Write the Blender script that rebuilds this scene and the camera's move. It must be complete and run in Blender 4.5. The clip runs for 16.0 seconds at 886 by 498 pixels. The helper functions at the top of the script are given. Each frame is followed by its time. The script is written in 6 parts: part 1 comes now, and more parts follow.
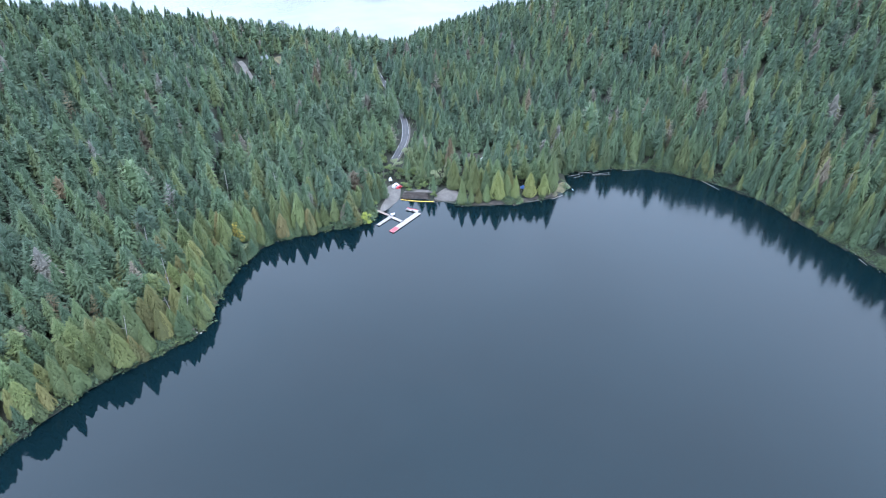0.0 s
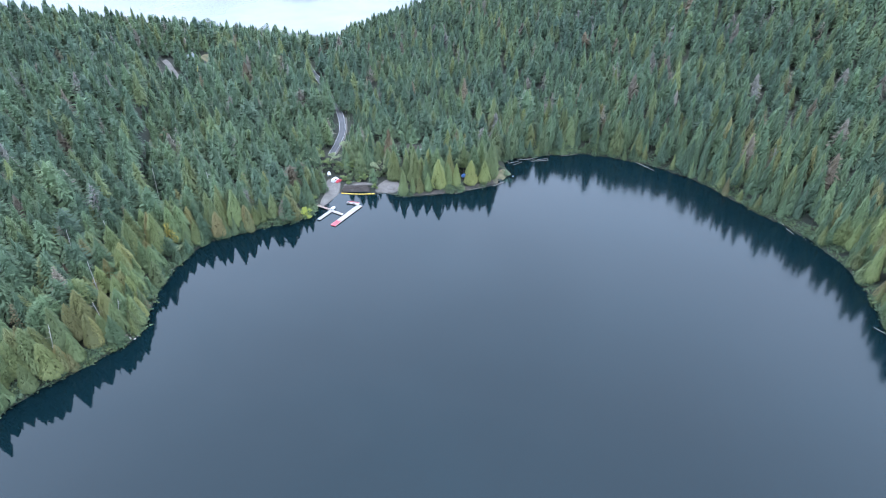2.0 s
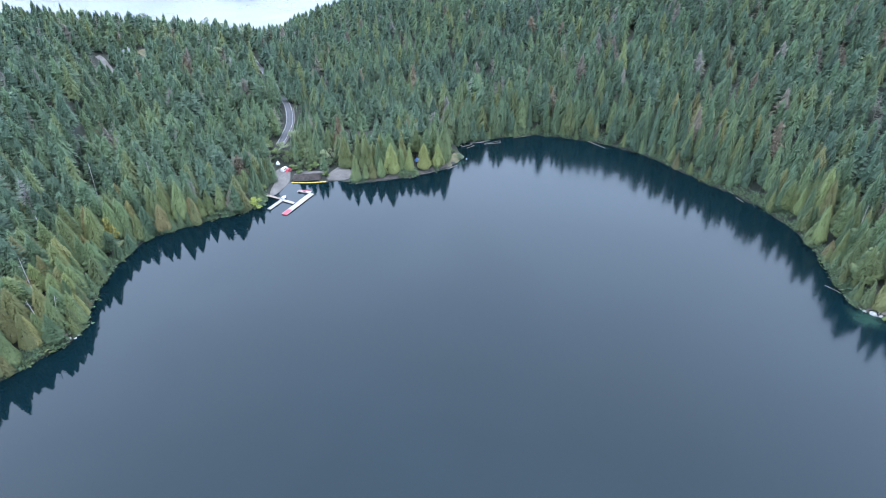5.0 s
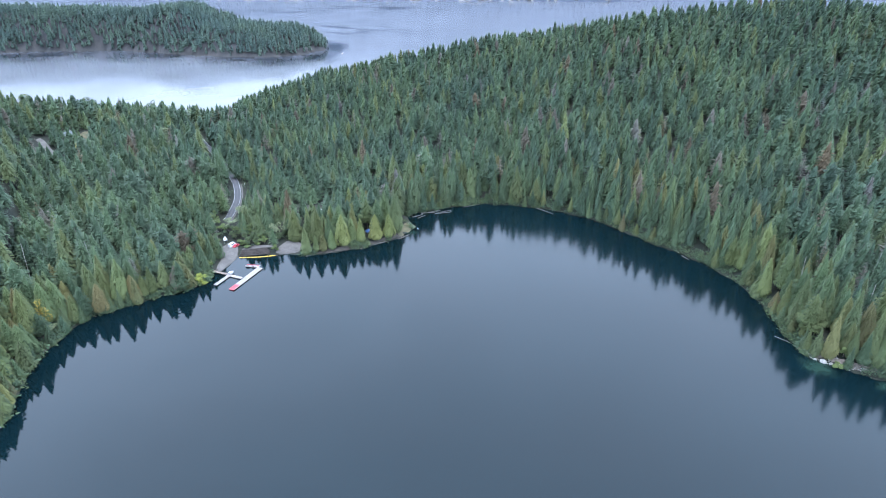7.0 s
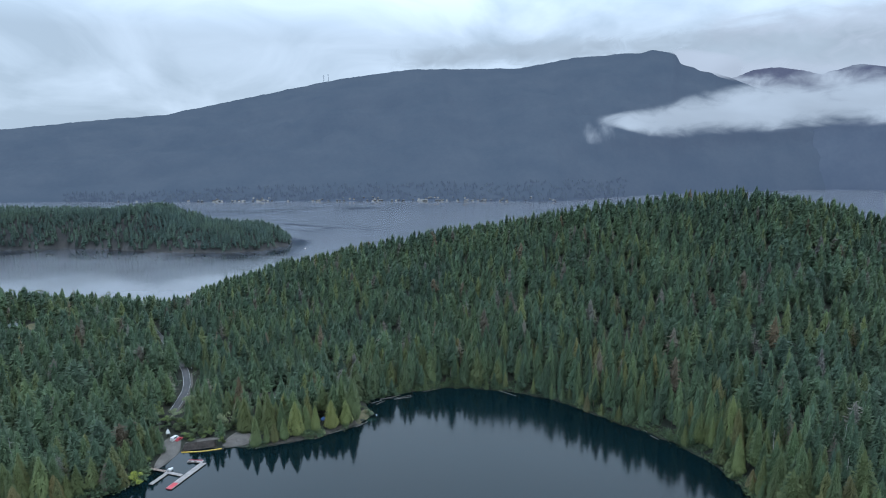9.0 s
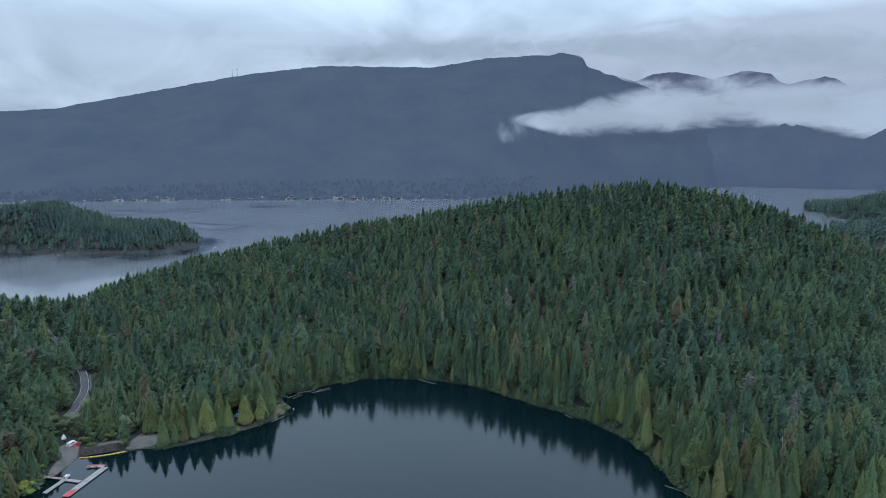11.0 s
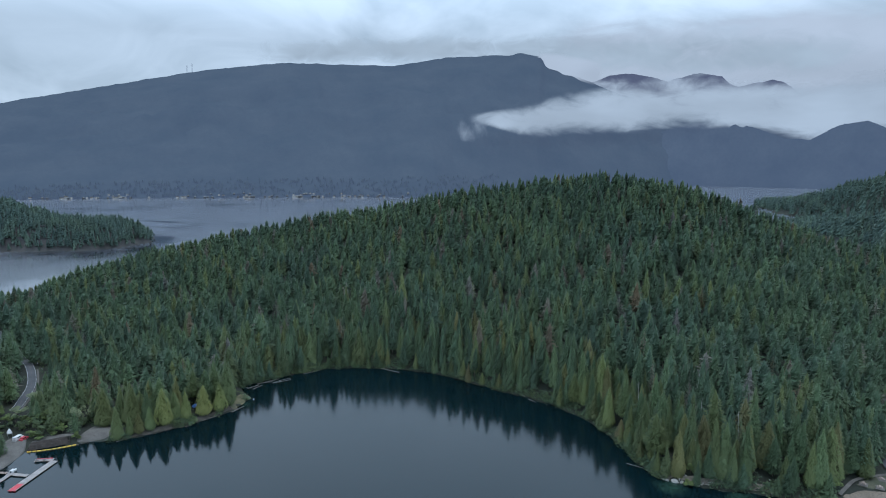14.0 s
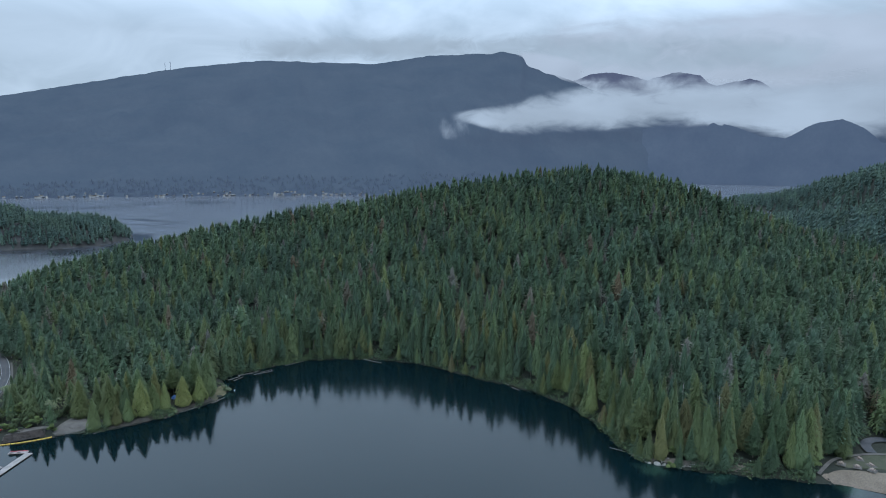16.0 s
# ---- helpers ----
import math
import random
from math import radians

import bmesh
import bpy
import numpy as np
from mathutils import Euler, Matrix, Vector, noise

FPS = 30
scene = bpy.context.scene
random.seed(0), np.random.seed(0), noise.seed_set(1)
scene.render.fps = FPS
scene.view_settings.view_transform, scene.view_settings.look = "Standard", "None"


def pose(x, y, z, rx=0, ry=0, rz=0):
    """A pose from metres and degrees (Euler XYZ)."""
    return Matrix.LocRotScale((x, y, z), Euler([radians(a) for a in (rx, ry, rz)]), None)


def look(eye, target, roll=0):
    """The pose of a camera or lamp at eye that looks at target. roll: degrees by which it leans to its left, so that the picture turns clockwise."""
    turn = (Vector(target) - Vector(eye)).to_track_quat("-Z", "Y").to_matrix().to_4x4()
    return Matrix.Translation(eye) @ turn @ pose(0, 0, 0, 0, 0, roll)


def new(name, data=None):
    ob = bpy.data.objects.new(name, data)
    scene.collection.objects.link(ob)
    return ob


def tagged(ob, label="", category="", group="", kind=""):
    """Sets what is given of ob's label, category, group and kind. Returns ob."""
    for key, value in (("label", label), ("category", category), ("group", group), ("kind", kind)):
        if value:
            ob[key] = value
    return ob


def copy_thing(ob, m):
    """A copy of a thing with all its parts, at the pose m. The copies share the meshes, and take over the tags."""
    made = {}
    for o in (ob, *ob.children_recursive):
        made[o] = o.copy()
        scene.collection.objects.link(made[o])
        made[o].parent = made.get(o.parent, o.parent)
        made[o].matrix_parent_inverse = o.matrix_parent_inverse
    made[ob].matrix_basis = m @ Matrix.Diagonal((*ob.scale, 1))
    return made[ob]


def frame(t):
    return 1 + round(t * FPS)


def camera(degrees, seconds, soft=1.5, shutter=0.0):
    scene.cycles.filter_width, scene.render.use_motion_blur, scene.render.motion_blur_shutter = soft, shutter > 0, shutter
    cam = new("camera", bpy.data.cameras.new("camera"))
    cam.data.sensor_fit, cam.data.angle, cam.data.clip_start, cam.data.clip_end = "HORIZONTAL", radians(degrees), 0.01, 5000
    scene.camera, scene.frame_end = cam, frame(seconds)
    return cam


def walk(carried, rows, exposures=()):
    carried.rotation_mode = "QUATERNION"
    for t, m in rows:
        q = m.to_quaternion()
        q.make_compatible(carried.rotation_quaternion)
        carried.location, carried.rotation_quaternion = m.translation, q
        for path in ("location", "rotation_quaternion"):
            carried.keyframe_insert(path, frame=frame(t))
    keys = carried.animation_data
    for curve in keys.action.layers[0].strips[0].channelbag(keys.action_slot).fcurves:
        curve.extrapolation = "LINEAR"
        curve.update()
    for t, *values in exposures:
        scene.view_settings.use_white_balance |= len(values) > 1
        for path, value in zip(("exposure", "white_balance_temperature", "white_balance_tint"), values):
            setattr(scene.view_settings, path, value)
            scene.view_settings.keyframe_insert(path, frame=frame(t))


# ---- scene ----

cam = camera(71.16, 16.0, soft=1.02)
# seconds, eye x y z in metres, yaw, elevation, roll in degrees
PATH = [
    (0.0, -0.00, 0.00, 175.00, 0.00, -33.87, -0.45),
    (0.5, -0.05, -0.29, 173.06, -2.53, -33.78, -0.24),
    (1.0, -0.15, -0.50, 171.16, -3.90, -33.74, -0.15),
    (1.5, -0.23, -0.61, 169.34, -5.21, -33.69, -0.07),
    (2.0, -0.27, -0.71, 167.64, -6.23, -33.67, 0.01),
    (2.5, -0.28, -0.75, 166.02, -7.14, -33.64, 0.04),
    (3.0, -0.18, -0.80, 164.40, -8.02, -33.63, 0.06),
    (3.5, -0.09, -1.00, 162.75, -8.91, -33.60, 0.07),
    (4.0, -0.07, -1.25, 161.05, -9.37, -33.55, 0.08),
    (4.2, -0.08, -1.36, 160.36, -9.47, -33.52, 0.05),
    (6.3, -0.37, -1.25, 151.03, -14.67, -32.69, -0.02),
    (6.5, 0.00, -1.20, 150.92, -14.98, -31.22, -0.03),
    (7.0, 0.98, -1.05, 150.39, -15.72, -26.27, -0.11),
    (7.5, 1.70, -0.99, 149.20, -16.53, -21.36, -0.18),
    (8.0, 2.14, -0.87, 147.78, -17.47, -16.54, -0.18),
    (8.5, 2.50, -0.76, 146.32, -18.44, -11.79, -0.24),
    (9.0, 2.54, -0.73, 144.45, -19.45, -8.68, -0.23),
    (9.5, 2.66, -0.65, 142.71, -21.13, -8.65, -0.21),
    (10.0, 2.69, -0.56, 140.70, -23.49, -8.61, -0.20),
    (10.2, 2.70, -0.54, 140.04, -24.43, -8.62, -0.17),
    (12.3, 2.03, 0.30, 135.22, -29.35, -8.78, 0.34),
    (12.5, 1.91, 0.38, 134.65, -29.56, -8.72, 0.32),
    (13.0, 1.68, 0.54, 133.22, -30.11, -8.74, 0.35),
    (13.5, 1.68, 0.48, 131.79, -30.50, -8.75, 0.33),
    (14.0, 1.77, 0.42, 130.34, -30.84, -8.74, 0.33),
    (14.5, 1.76, 0.42, 128.86, -31.27, -8.76, 0.31),
    (15.0, 1.81, 0.47, 127.44, -31.71, -8.76, 0.30),
    (15.5, 1.86, 0.61, 126.02, -32.15, -8.81, 0.29),
    (16.0, 1.90, 0.71, 124.50, -32.48, -8.80, 0.29),
]
walk(cam, [(t, pose(x, y, z, 90 + el, 0, yaw) @ pose(0, 0, 0, 0, 0, roll)) for t, x, y, z, yaw, el, roll in PATH],
     exposures=[(0.0, 1.03, 6280, 19), (6.5, 1.02, 6280, 19), (7.0, 0.95, 6280, 19), (7.5, 0.76, 6300, 18), (8.0, 0.56, 6350, 17), (8.6, 0.10, 6500, 14), (9.0, -0.27, 6500, 11), (9.5, -0.50, 6420, 10), (10.2, -0.50, 6380, 10), (16.0, -0.46, 6380, 10)])

# ---------------------------------------------------------------- light: overcast sky, one broad soft sun
def make_world():
    world = bpy.data.worlds.new("overcast_sky")
    scene.world = world
    world.use_nodes = True
    nt = world.node_tree
    nt.nodes.clear()
    out = nt.nodes.new("ShaderNodeOutputWorld")
    bg = nt.nodes.new("ShaderNodeBackground")
    sky = nt.nodes.new("ShaderNodeTexSky")
    sky.sky_type = "NISHITA"
    sky.sun_disc = False
    sky.sun_elevation = radians(80)
    sky.sun_rotation = radians(170)
    sky.air_density, sky.dust_density, sky.ozone_density = 1.0, 3.0, 1.0
    # cloud deck: broken greys over the blue
    coord = nt.nodes.new("ShaderNodeTexCoord")
    flat = nt.nodes.new("ShaderNodeMapping")
    flat.inputs["Scale"].default_value = (1.9, 1.9, 4.2)
    n1 = nt.nodes.new("ShaderNodeTexNoise")
    n1.inputs["Scale"].default_value = 2.3
    n1.inputs["Detail"].default_value = 7
    n1.inputs["Roughness"].default_value = 0.52
    n1.inputs["Distortion"].default_value = 0.9
    ramp = nt.nodes.new("ShaderNodeValToRGB")
    e = ramp.color_ramp.elements
    e[0].position, e[0].color = 0.38, (3.95, 5.2, 6.6, 1)
    e[1].position, e[1].color = 0.63, (5.75, 7.3, 9.15, 1)
    mix = nt.nodes.new("ShaderNodeMix")
    mix.data_type = "RGBA"
    mix.inputs["Factor"].default_value = 0.88
    link = nt.links.new
    link(coord.outputs["Generated"], flat.inputs["Vector"])
    link(flat.outputs["Vector"], n1.inputs["Vector"])
    link(n1.outputs["Fac"], ramp.inputs["Fac"])
    link(sky.outputs["Color"], mix.inputs[6])
    # an overcast sky is brightest well above the horizon
    split = nt.nodes.new("ShaderNodeSeparateXYZ")
    lift = nt.nodes.new("ShaderNodeValToRGB")
    e = lift.color_ramp.elements
    e[0].position, e[1].position = 0.17, 0.78
    for z in (0.30, 0.45, 0.58):
        e.new(z)
    for k, v in enumerate((0.92, 1.95, 2.5, 2.6, 2.35)):
        e[k].color = (v * (1.11 if k == 0 else 1), v * (0.975 if k == 0 else 1), v, 1)
    gain = nt.nodes.new("ShaderNodeVectorMath")
    gain.operation = "SCALE"
    link(coord.outputs["Generated"], split.inputs["Vector"])
    link(split.outputs["Z"], lift.inputs["Fac"])
    even = nt.nodes.new("ShaderNodeMix")
    even.data_type = "RGBA"
    even.inputs[7].default_value = (4.66, 6.27, 8.1, 1)
    aloft = nt.nodes.new("ShaderNodeMapRange")
    aloft.inputs["From Min"].default_value, aloft.inputs["From Max"].default_value = 0.16, 0.42
    aloft.inputs["To Min"].default_value, aloft.inputs["To Max"].default_value = 0.0, 0.85
    link(split.outputs["Z"], aloft.inputs["Value"])
    link(aloft.outputs["Result"], even.inputs["Factor"])
    link(ramp.outputs["Color"], even.inputs[6])
    link(even.outputs[2], gain.inputs[0])
    link(lift.outputs["Color"], gain.inputs["Scale"])
    # thinner cloud towards the west
    west = nt.nodes.new("ShaderNodeMapRange")
    west.inputs["From Min"].default_value, west.inputs["From Max"].default_value = -0.65, -0.1
    west.inputs["To Min"].default_value, west.inputs["To Max"].default_value = 1.18, 1.0
    thin = nt.nodes.new("ShaderNodeVectorMath")
    thin.operation = "SCALE"
    link(split.outputs["X"], west.inputs["Value"])
    link(gain.outputs["Vector"], thin.inputs[0])
    link(west.outputs["Result"], thin.inputs["Scale"])
    link(thin.outputs["Vector"], mix.inputs[7])
    link(mix.outputs[2], bg.inputs["Color"])
    bg.inputs["Strength"].default_value = 0.15
    link(bg.outputs["Background"], out.inputs["Surface"])


make_world()
sun_data = bpy.data.lights.new("sun", "SUN")
sun_data.energy, sun_data.angle, sun_data.color = 1.5, radians(30), (0.97, 0.97, 0.93)
sun = new("sun", sun_data)
sun.matrix_world = look((0, 0, 900), (-26, 146, 60))

# ---------------------------------------------------------------- plan: lake, watershed, heights
SEA = -50.0
SHORE = np.array([  # lake outline, clockwise from the near west bank
    (-146, 150), (-132, 172), (-118, 183), (-104, 197), (-101, 203), (-104, 217), (-103, 236), (-97, 255), (-88, 270), (-72, 275),
    (-54, 282), (-42, 285), (-36.5, 296), (-32, 301.5), (-28, 309), (-23, 315), (-14, 315.6), (-5.5, 311.5), (11, 304), (36, 305), (61, 311), (76, 323), (73, 343),
    (92, 348), (110, 349), (128, 349), (142, 343), (160, 331), (184, 308), (191, 284), (202, 260), (212, 237), (214, 208), (207, 183),
    (199, 166), (200, 153), (217, 135), (236, 117), (246, 108), (262, 86), (285, 50), (295, -60), (250, -230), (110, -330), (-60, -300),
    (-170, -160), (-205, 0), (-180, 90)], float)
RIDGE = np.array([  # watershed round the lake: x, y, height
    (-40, 505, 14), (40, 580, 27.5), (110, 590, 37), (185, 575, 51), (255, 555, 63), (330, 500, 80), (400, 445, 94), (440, 410, 96),
    (475, 370, 88), (520, 300, 58), (560, 222, 33), (600, 120, 14), (590, -60, 16), (440, -330, 30), (140, -470, 40), (-210, -420, 50),
    (-360, -120, 60), (-390, 120, 66), (-375, 280, 68), (-325, 410, 70), (-255, 490, 53), (-190, 545, 27), (-110, 535, 20)], float) + np.array((0, 0, 4.6))


def line_distance(px, py, line):
    """Distance from points to a closed polyline, and the line's third value at the nearest place."""
    best, value = np.full(px.shape, 1e9), np.zeros(px.shape)
    for a, b in zip(line, np.roll(line, -1, axis=0)):
        d = b[:2] - a[:2]
        k = np.clip(((px - a[0]) * d[0] + (py - a[1]) * d[1]) / max(d @ d, 1e-9), 0, 1)
        r = np.hypot(px - a[0] - k * d[0], py - a[1] - k * d[1])
        near = r < best
        best = np.where(near, r, best)
        if len(a) > 2:
            value = np.where(near, a[2] + k * (b[2] - a[2]), value)
    return best, value


def inside(px, py, line):
    odd = np.zeros(px.shape, bool)
    for a, b in zip(line, np.roll(line, -1, axis=0)):
        if a[1] != b[1]:
            odd ^= ((a[1] > py) != (b[1] > py)) & (px < (b[0] - a[0]) * (py - a[1]) / (b[1] - a[1]) + a[0])
    return odd


def waves(px, py, size, seed):
    """Smooth uneven field between about -1 and 1, with features of that size."""
    rng = np.random.RandomState(seed)
    total = np.zeros(px.shape)
    for k in range(9):
        a, p = rng.uniform(0, 2 * np.pi, 2)
        w = 2 * np.pi / (size * rng.uniform(0.7, 1.6))
        total += np.sin(w * (px * np.cos(a) + py * np.sin(a)) + p)
    return total / 4.5


def smooth_line(line, rounds=2):
    for _ in range(rounds):
        nxt = np.roll(line, -1, axis=0)
        line = np.stack([0.75 * line + 0.25 * nxt, 0.25 * line + 0.75 * nxt], 1).reshape(-1, line.shape[1])
    return line


SHORE_LINE = smooth_line(SHORE, 2)
RIDGE_LINE = smooth_line(RIDGE, 2)


def shore_distance(px, py):
    """Metres from the lake's edge, positive on land."""
    d, _ = line_distance(px, py, SHORE_LINE)
    d = np.where(inside(px, py, SHORE_LINE), -d, d)
    return d + 1.3 * waves(px, py, 17, 3) + 0.7 * waves(px, py, 7, 4)


def land_height(px, py):
    px, py = np.asarray(px, float), np.asarray(py, float)
    ds = shore_distance(px, py)
    dr, zr = line_distance(px, py, RIDGE_LINE)
    basin = inside(px, py, RIDGE_LINE)
    s = np.clip(ds, 0, None) / np.maximum(np.clip(ds, 0, None) + dr, 0.1)
    rise = zr * s ** 0.85
    z = np.where(basin, rise, zr - 0.36 * dr)
    z = z + 2.2 * waves(px, py, 60, 5) * np.clip(ds / 60, 0, 1) + 0.7 * waves(px, py, 21, 6) * np.clip(ds / 25, 0, 1)
    z = np.where(ds > 0, z + 1.1 * np.clip(ds / 3.0, 0, 1) ** 0.7, 0.35 * ds)
    # level ground: boat ramp and gravel, the road's bed, the sandy beach with its lawn
    for cx, cy, rad, level in FLATS:
        k = np.clip(1.6 - np.hypot(px - cx, py - cy) / rad, 0, 1)
        k = k * k * (3 - 2 * k)
        z = np.where(ds > 0, z * (1 - k) + k * np.minimum(level, 0.22 * np.clip(ds, 0, None) + 0.05), z)
    return np.maximum(z, -75.0)


FLATS = [(-31, 318, 13, 1.6), (6, 317, 14, 1.8), (285, 95, 34, 2.4), (310, 60, 34, 2.4), (-72, 575, 32, 17)]

# ---------------------------------------------------------------- materials
def material(name, rough=0.8):
    m = bpy.data.materials.new(name)
    m.use_nodes = True
    b = m.node_tree.nodes["Principled BSDF"]
    b.inputs["Roughness"].default_value = rough
    return m, m.node_tree, b


def add_noise(nt, scale, detail=5, rough=0.55, vector=None):
    n = nt.nodes.new("ShaderNodeTexNoise")
    n.inputs["Scale"].default_value, n.inputs["Detail"].default_value, n.inputs["Roughness"].default_value = scale, detail, rough
    if vector is None:
        vector = nt.nodes.new("ShaderNodeNewGeometry").outputs["Position"]
    nt.links.new(vector, n.inputs["Vector"])
    return n.outputs["Fac"]


def add_ramp(nt, fac, stops):
    r = nt.nodes.new("ShaderNodeValToRGB")
    e = r.color_ramp.elements
    while len(e) < len(stops):
        e.new(0.5)
    for el, (p, c) in zip(e, stops):
        el.position, el.color = p, (*c, 1)
    nt.links.new(fac, r.inputs["Fac"])
    return r.outputs["Color"]


def add_mix(nt, fac, a, b, blend="MIX"):
    m = nt.nodes.new("ShaderNodeMix")
    m.data_type, m.blend_type = "RGBA", blend
    for sock, v in ((m.inputs["Factor"], fac), (m.inputs[6], a), (m.inputs[7], b)):
        if isinstance(v, (int, float)):
            sock.default_value = v
        elif isinstance(v, tuple):
            sock.default_value = (*v, 1)
        else:
            nt.links.new(v, sock)
    return m.outputs[2]


def add_bump(nt, b, height, strength=0.4, distance=0.1):
    n = nt.nodes.new("ShaderNodeBump")
    n.inputs["Strength"].default_value, n.inputs["Distance"].default_value = strength, distance
    nt.links.new(height, n.inputs["Height"])
    nt.links.new(n.outputs["Normal"], b.inputs["Normal"])


def two_scale(name, dark, light, big, small, rough=0.85, bump=0.4, dist=0.1, metal=0.0):
    """A surface that varies in broad stains and in fine grain."""
    m, nt, b = material(name, rough)
    broad = add_ramp(nt, add_noise(nt, big), [(0.3, dark), (0.7, light)])
    fine = add_noise(nt, small, 6, 0.6)
    grain = add_ramp(nt, fine, [(0.3, (0.6, 0.6, 0.6)), (0.7, (1.15, 1.15, 1.15))])
    nt.links.new(add_mix(nt, 1.0, broad, grain, "MULTIPLY"), b.inputs["Base Color"])
    b.inputs["Metallic"].default_value = metal
    add_bump(nt, b, fine, bump, dist)
    return m


FOLIAGE = [(0.00, (0.048, 0.078, 0.052)), (0.30, (0.052, 0.084, 0.048)), (0.55, (0.062, 0.094, 0.048)), (0.78, (0.085, 0.103, 0.042)),
           (0.90, (0.099, 0.094, 0.042)), (0.95, (0.094, 0.070, 0.043)), (1.00, (0.118, 0.114, 0.103))]


def foliage(name, single=False, low=0.0, span=0.55, cast=(1, 1, 1)):
    """Needles: hue and lightness by tree (stored, or by the object's own chance), and a little by spray."""
    m, nt, b = material(name, 0.7)
    b.inputs["Specular IOR Level"].default_value = 0.25
    geo = nt.nodes.new("ShaderNodeNewGeometry")
    if single:
        chance = nt.nodes.new("ShaderNodeObjectInfo").outputs["Random"]
        tone = nt.nodes.new("ShaderNodeMath")
        tone.operation = "MULTIPLY_ADD"
        nt.links.new(chance, tone.inputs[0])
        tone.inputs[1].default_value, tone.inputs[2].default_value = span, low
        tint = tone.outputs["Value"]
        other = nt.nodes.new("ShaderNodeMath")
        other.operation = "FRACT"
        times = nt.nodes.new("ShaderNodeMath")
        times.operation = "MULTIPLY"
        nt.links.new(chance, times.inputs[0])
        times.inputs[1].default_value = 17.0
        nt.links.new(times.outputs["Value"], other.inputs[0])
        bright = other.outputs["Value"]
    else:
        stored = []
        for attribute in ("tint", "bright"):
            a = nt.nodes.new("ShaderNodeAttribute")
            a.attribute_name = attribute
            stored.append(a.outputs["Fac"])
        tint, bright = stored
    spray = add_ramp(nt, geo.outputs["Random Per Island"], [(0.0, (0.90, 0.90, 0.91)), (0.6, (1.0, 1.0, 1.0)), (1.0, (1.13, 1.12, 1.10))])
    each = add_ramp(nt, bright, [(0.0, (0.74, 0.76, 0.77)), (0.5, (1.0, 1.0, 1.0)), (1.0, (1.34, 1.32, 1.28))])
    patch = add_ramp(nt, add_noise(nt, 0.018, 3, 0.5, geo.outputs["Position"]), [(0.35, (0.88, 0.93, 0.98)), (0.65, (1.10, 1.07, 0.97))])
    hue = add_mix(nt, 1.0, add_ramp(nt, tint, FOLIAGE), spray, "MULTIPLY")
    hue = add_mix(nt, 1.0, hue, each, "MULTIPLY")
    # cast: an even tint; the distant woods get their haze from it
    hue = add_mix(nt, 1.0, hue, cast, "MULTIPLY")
    nt.links.new(add_mix(nt, 1.0, hue, patch, "MULTIPLY"), b.inputs["Base Color"])
    return m


M_NEEDLE = foliage("conifer_needles")
M_NEEDLE_ONE = foliage("conifer_sprays", True, 0.22, 0.56, (1.12, 1.10, 1.0))
M_CEDAR = foliage("cedar_sprays", True, 0.52, 0.40, (1.2, 1.17, 1.06))
# blue cast paints distance haze into the island and hill trees
M_NEEDLE_FAR = foliage("haze_tinted_needles", False, 0.0, 0.55, (1.18, 1.13, 1.6))
M_BARK = two_scale("bark", (0.06, 0.05, 0.04), (0.16, 0.13, 0.11), 0.4, 6.0)
# near black: the shade between the trees is put into this colour
M_FLOOR = two_scale("shade_dark_forest_floor", (0.007, 0.011, 0.006), (0.018, 0.022, 0.012), 0.06, 1.2, dist=0.3)


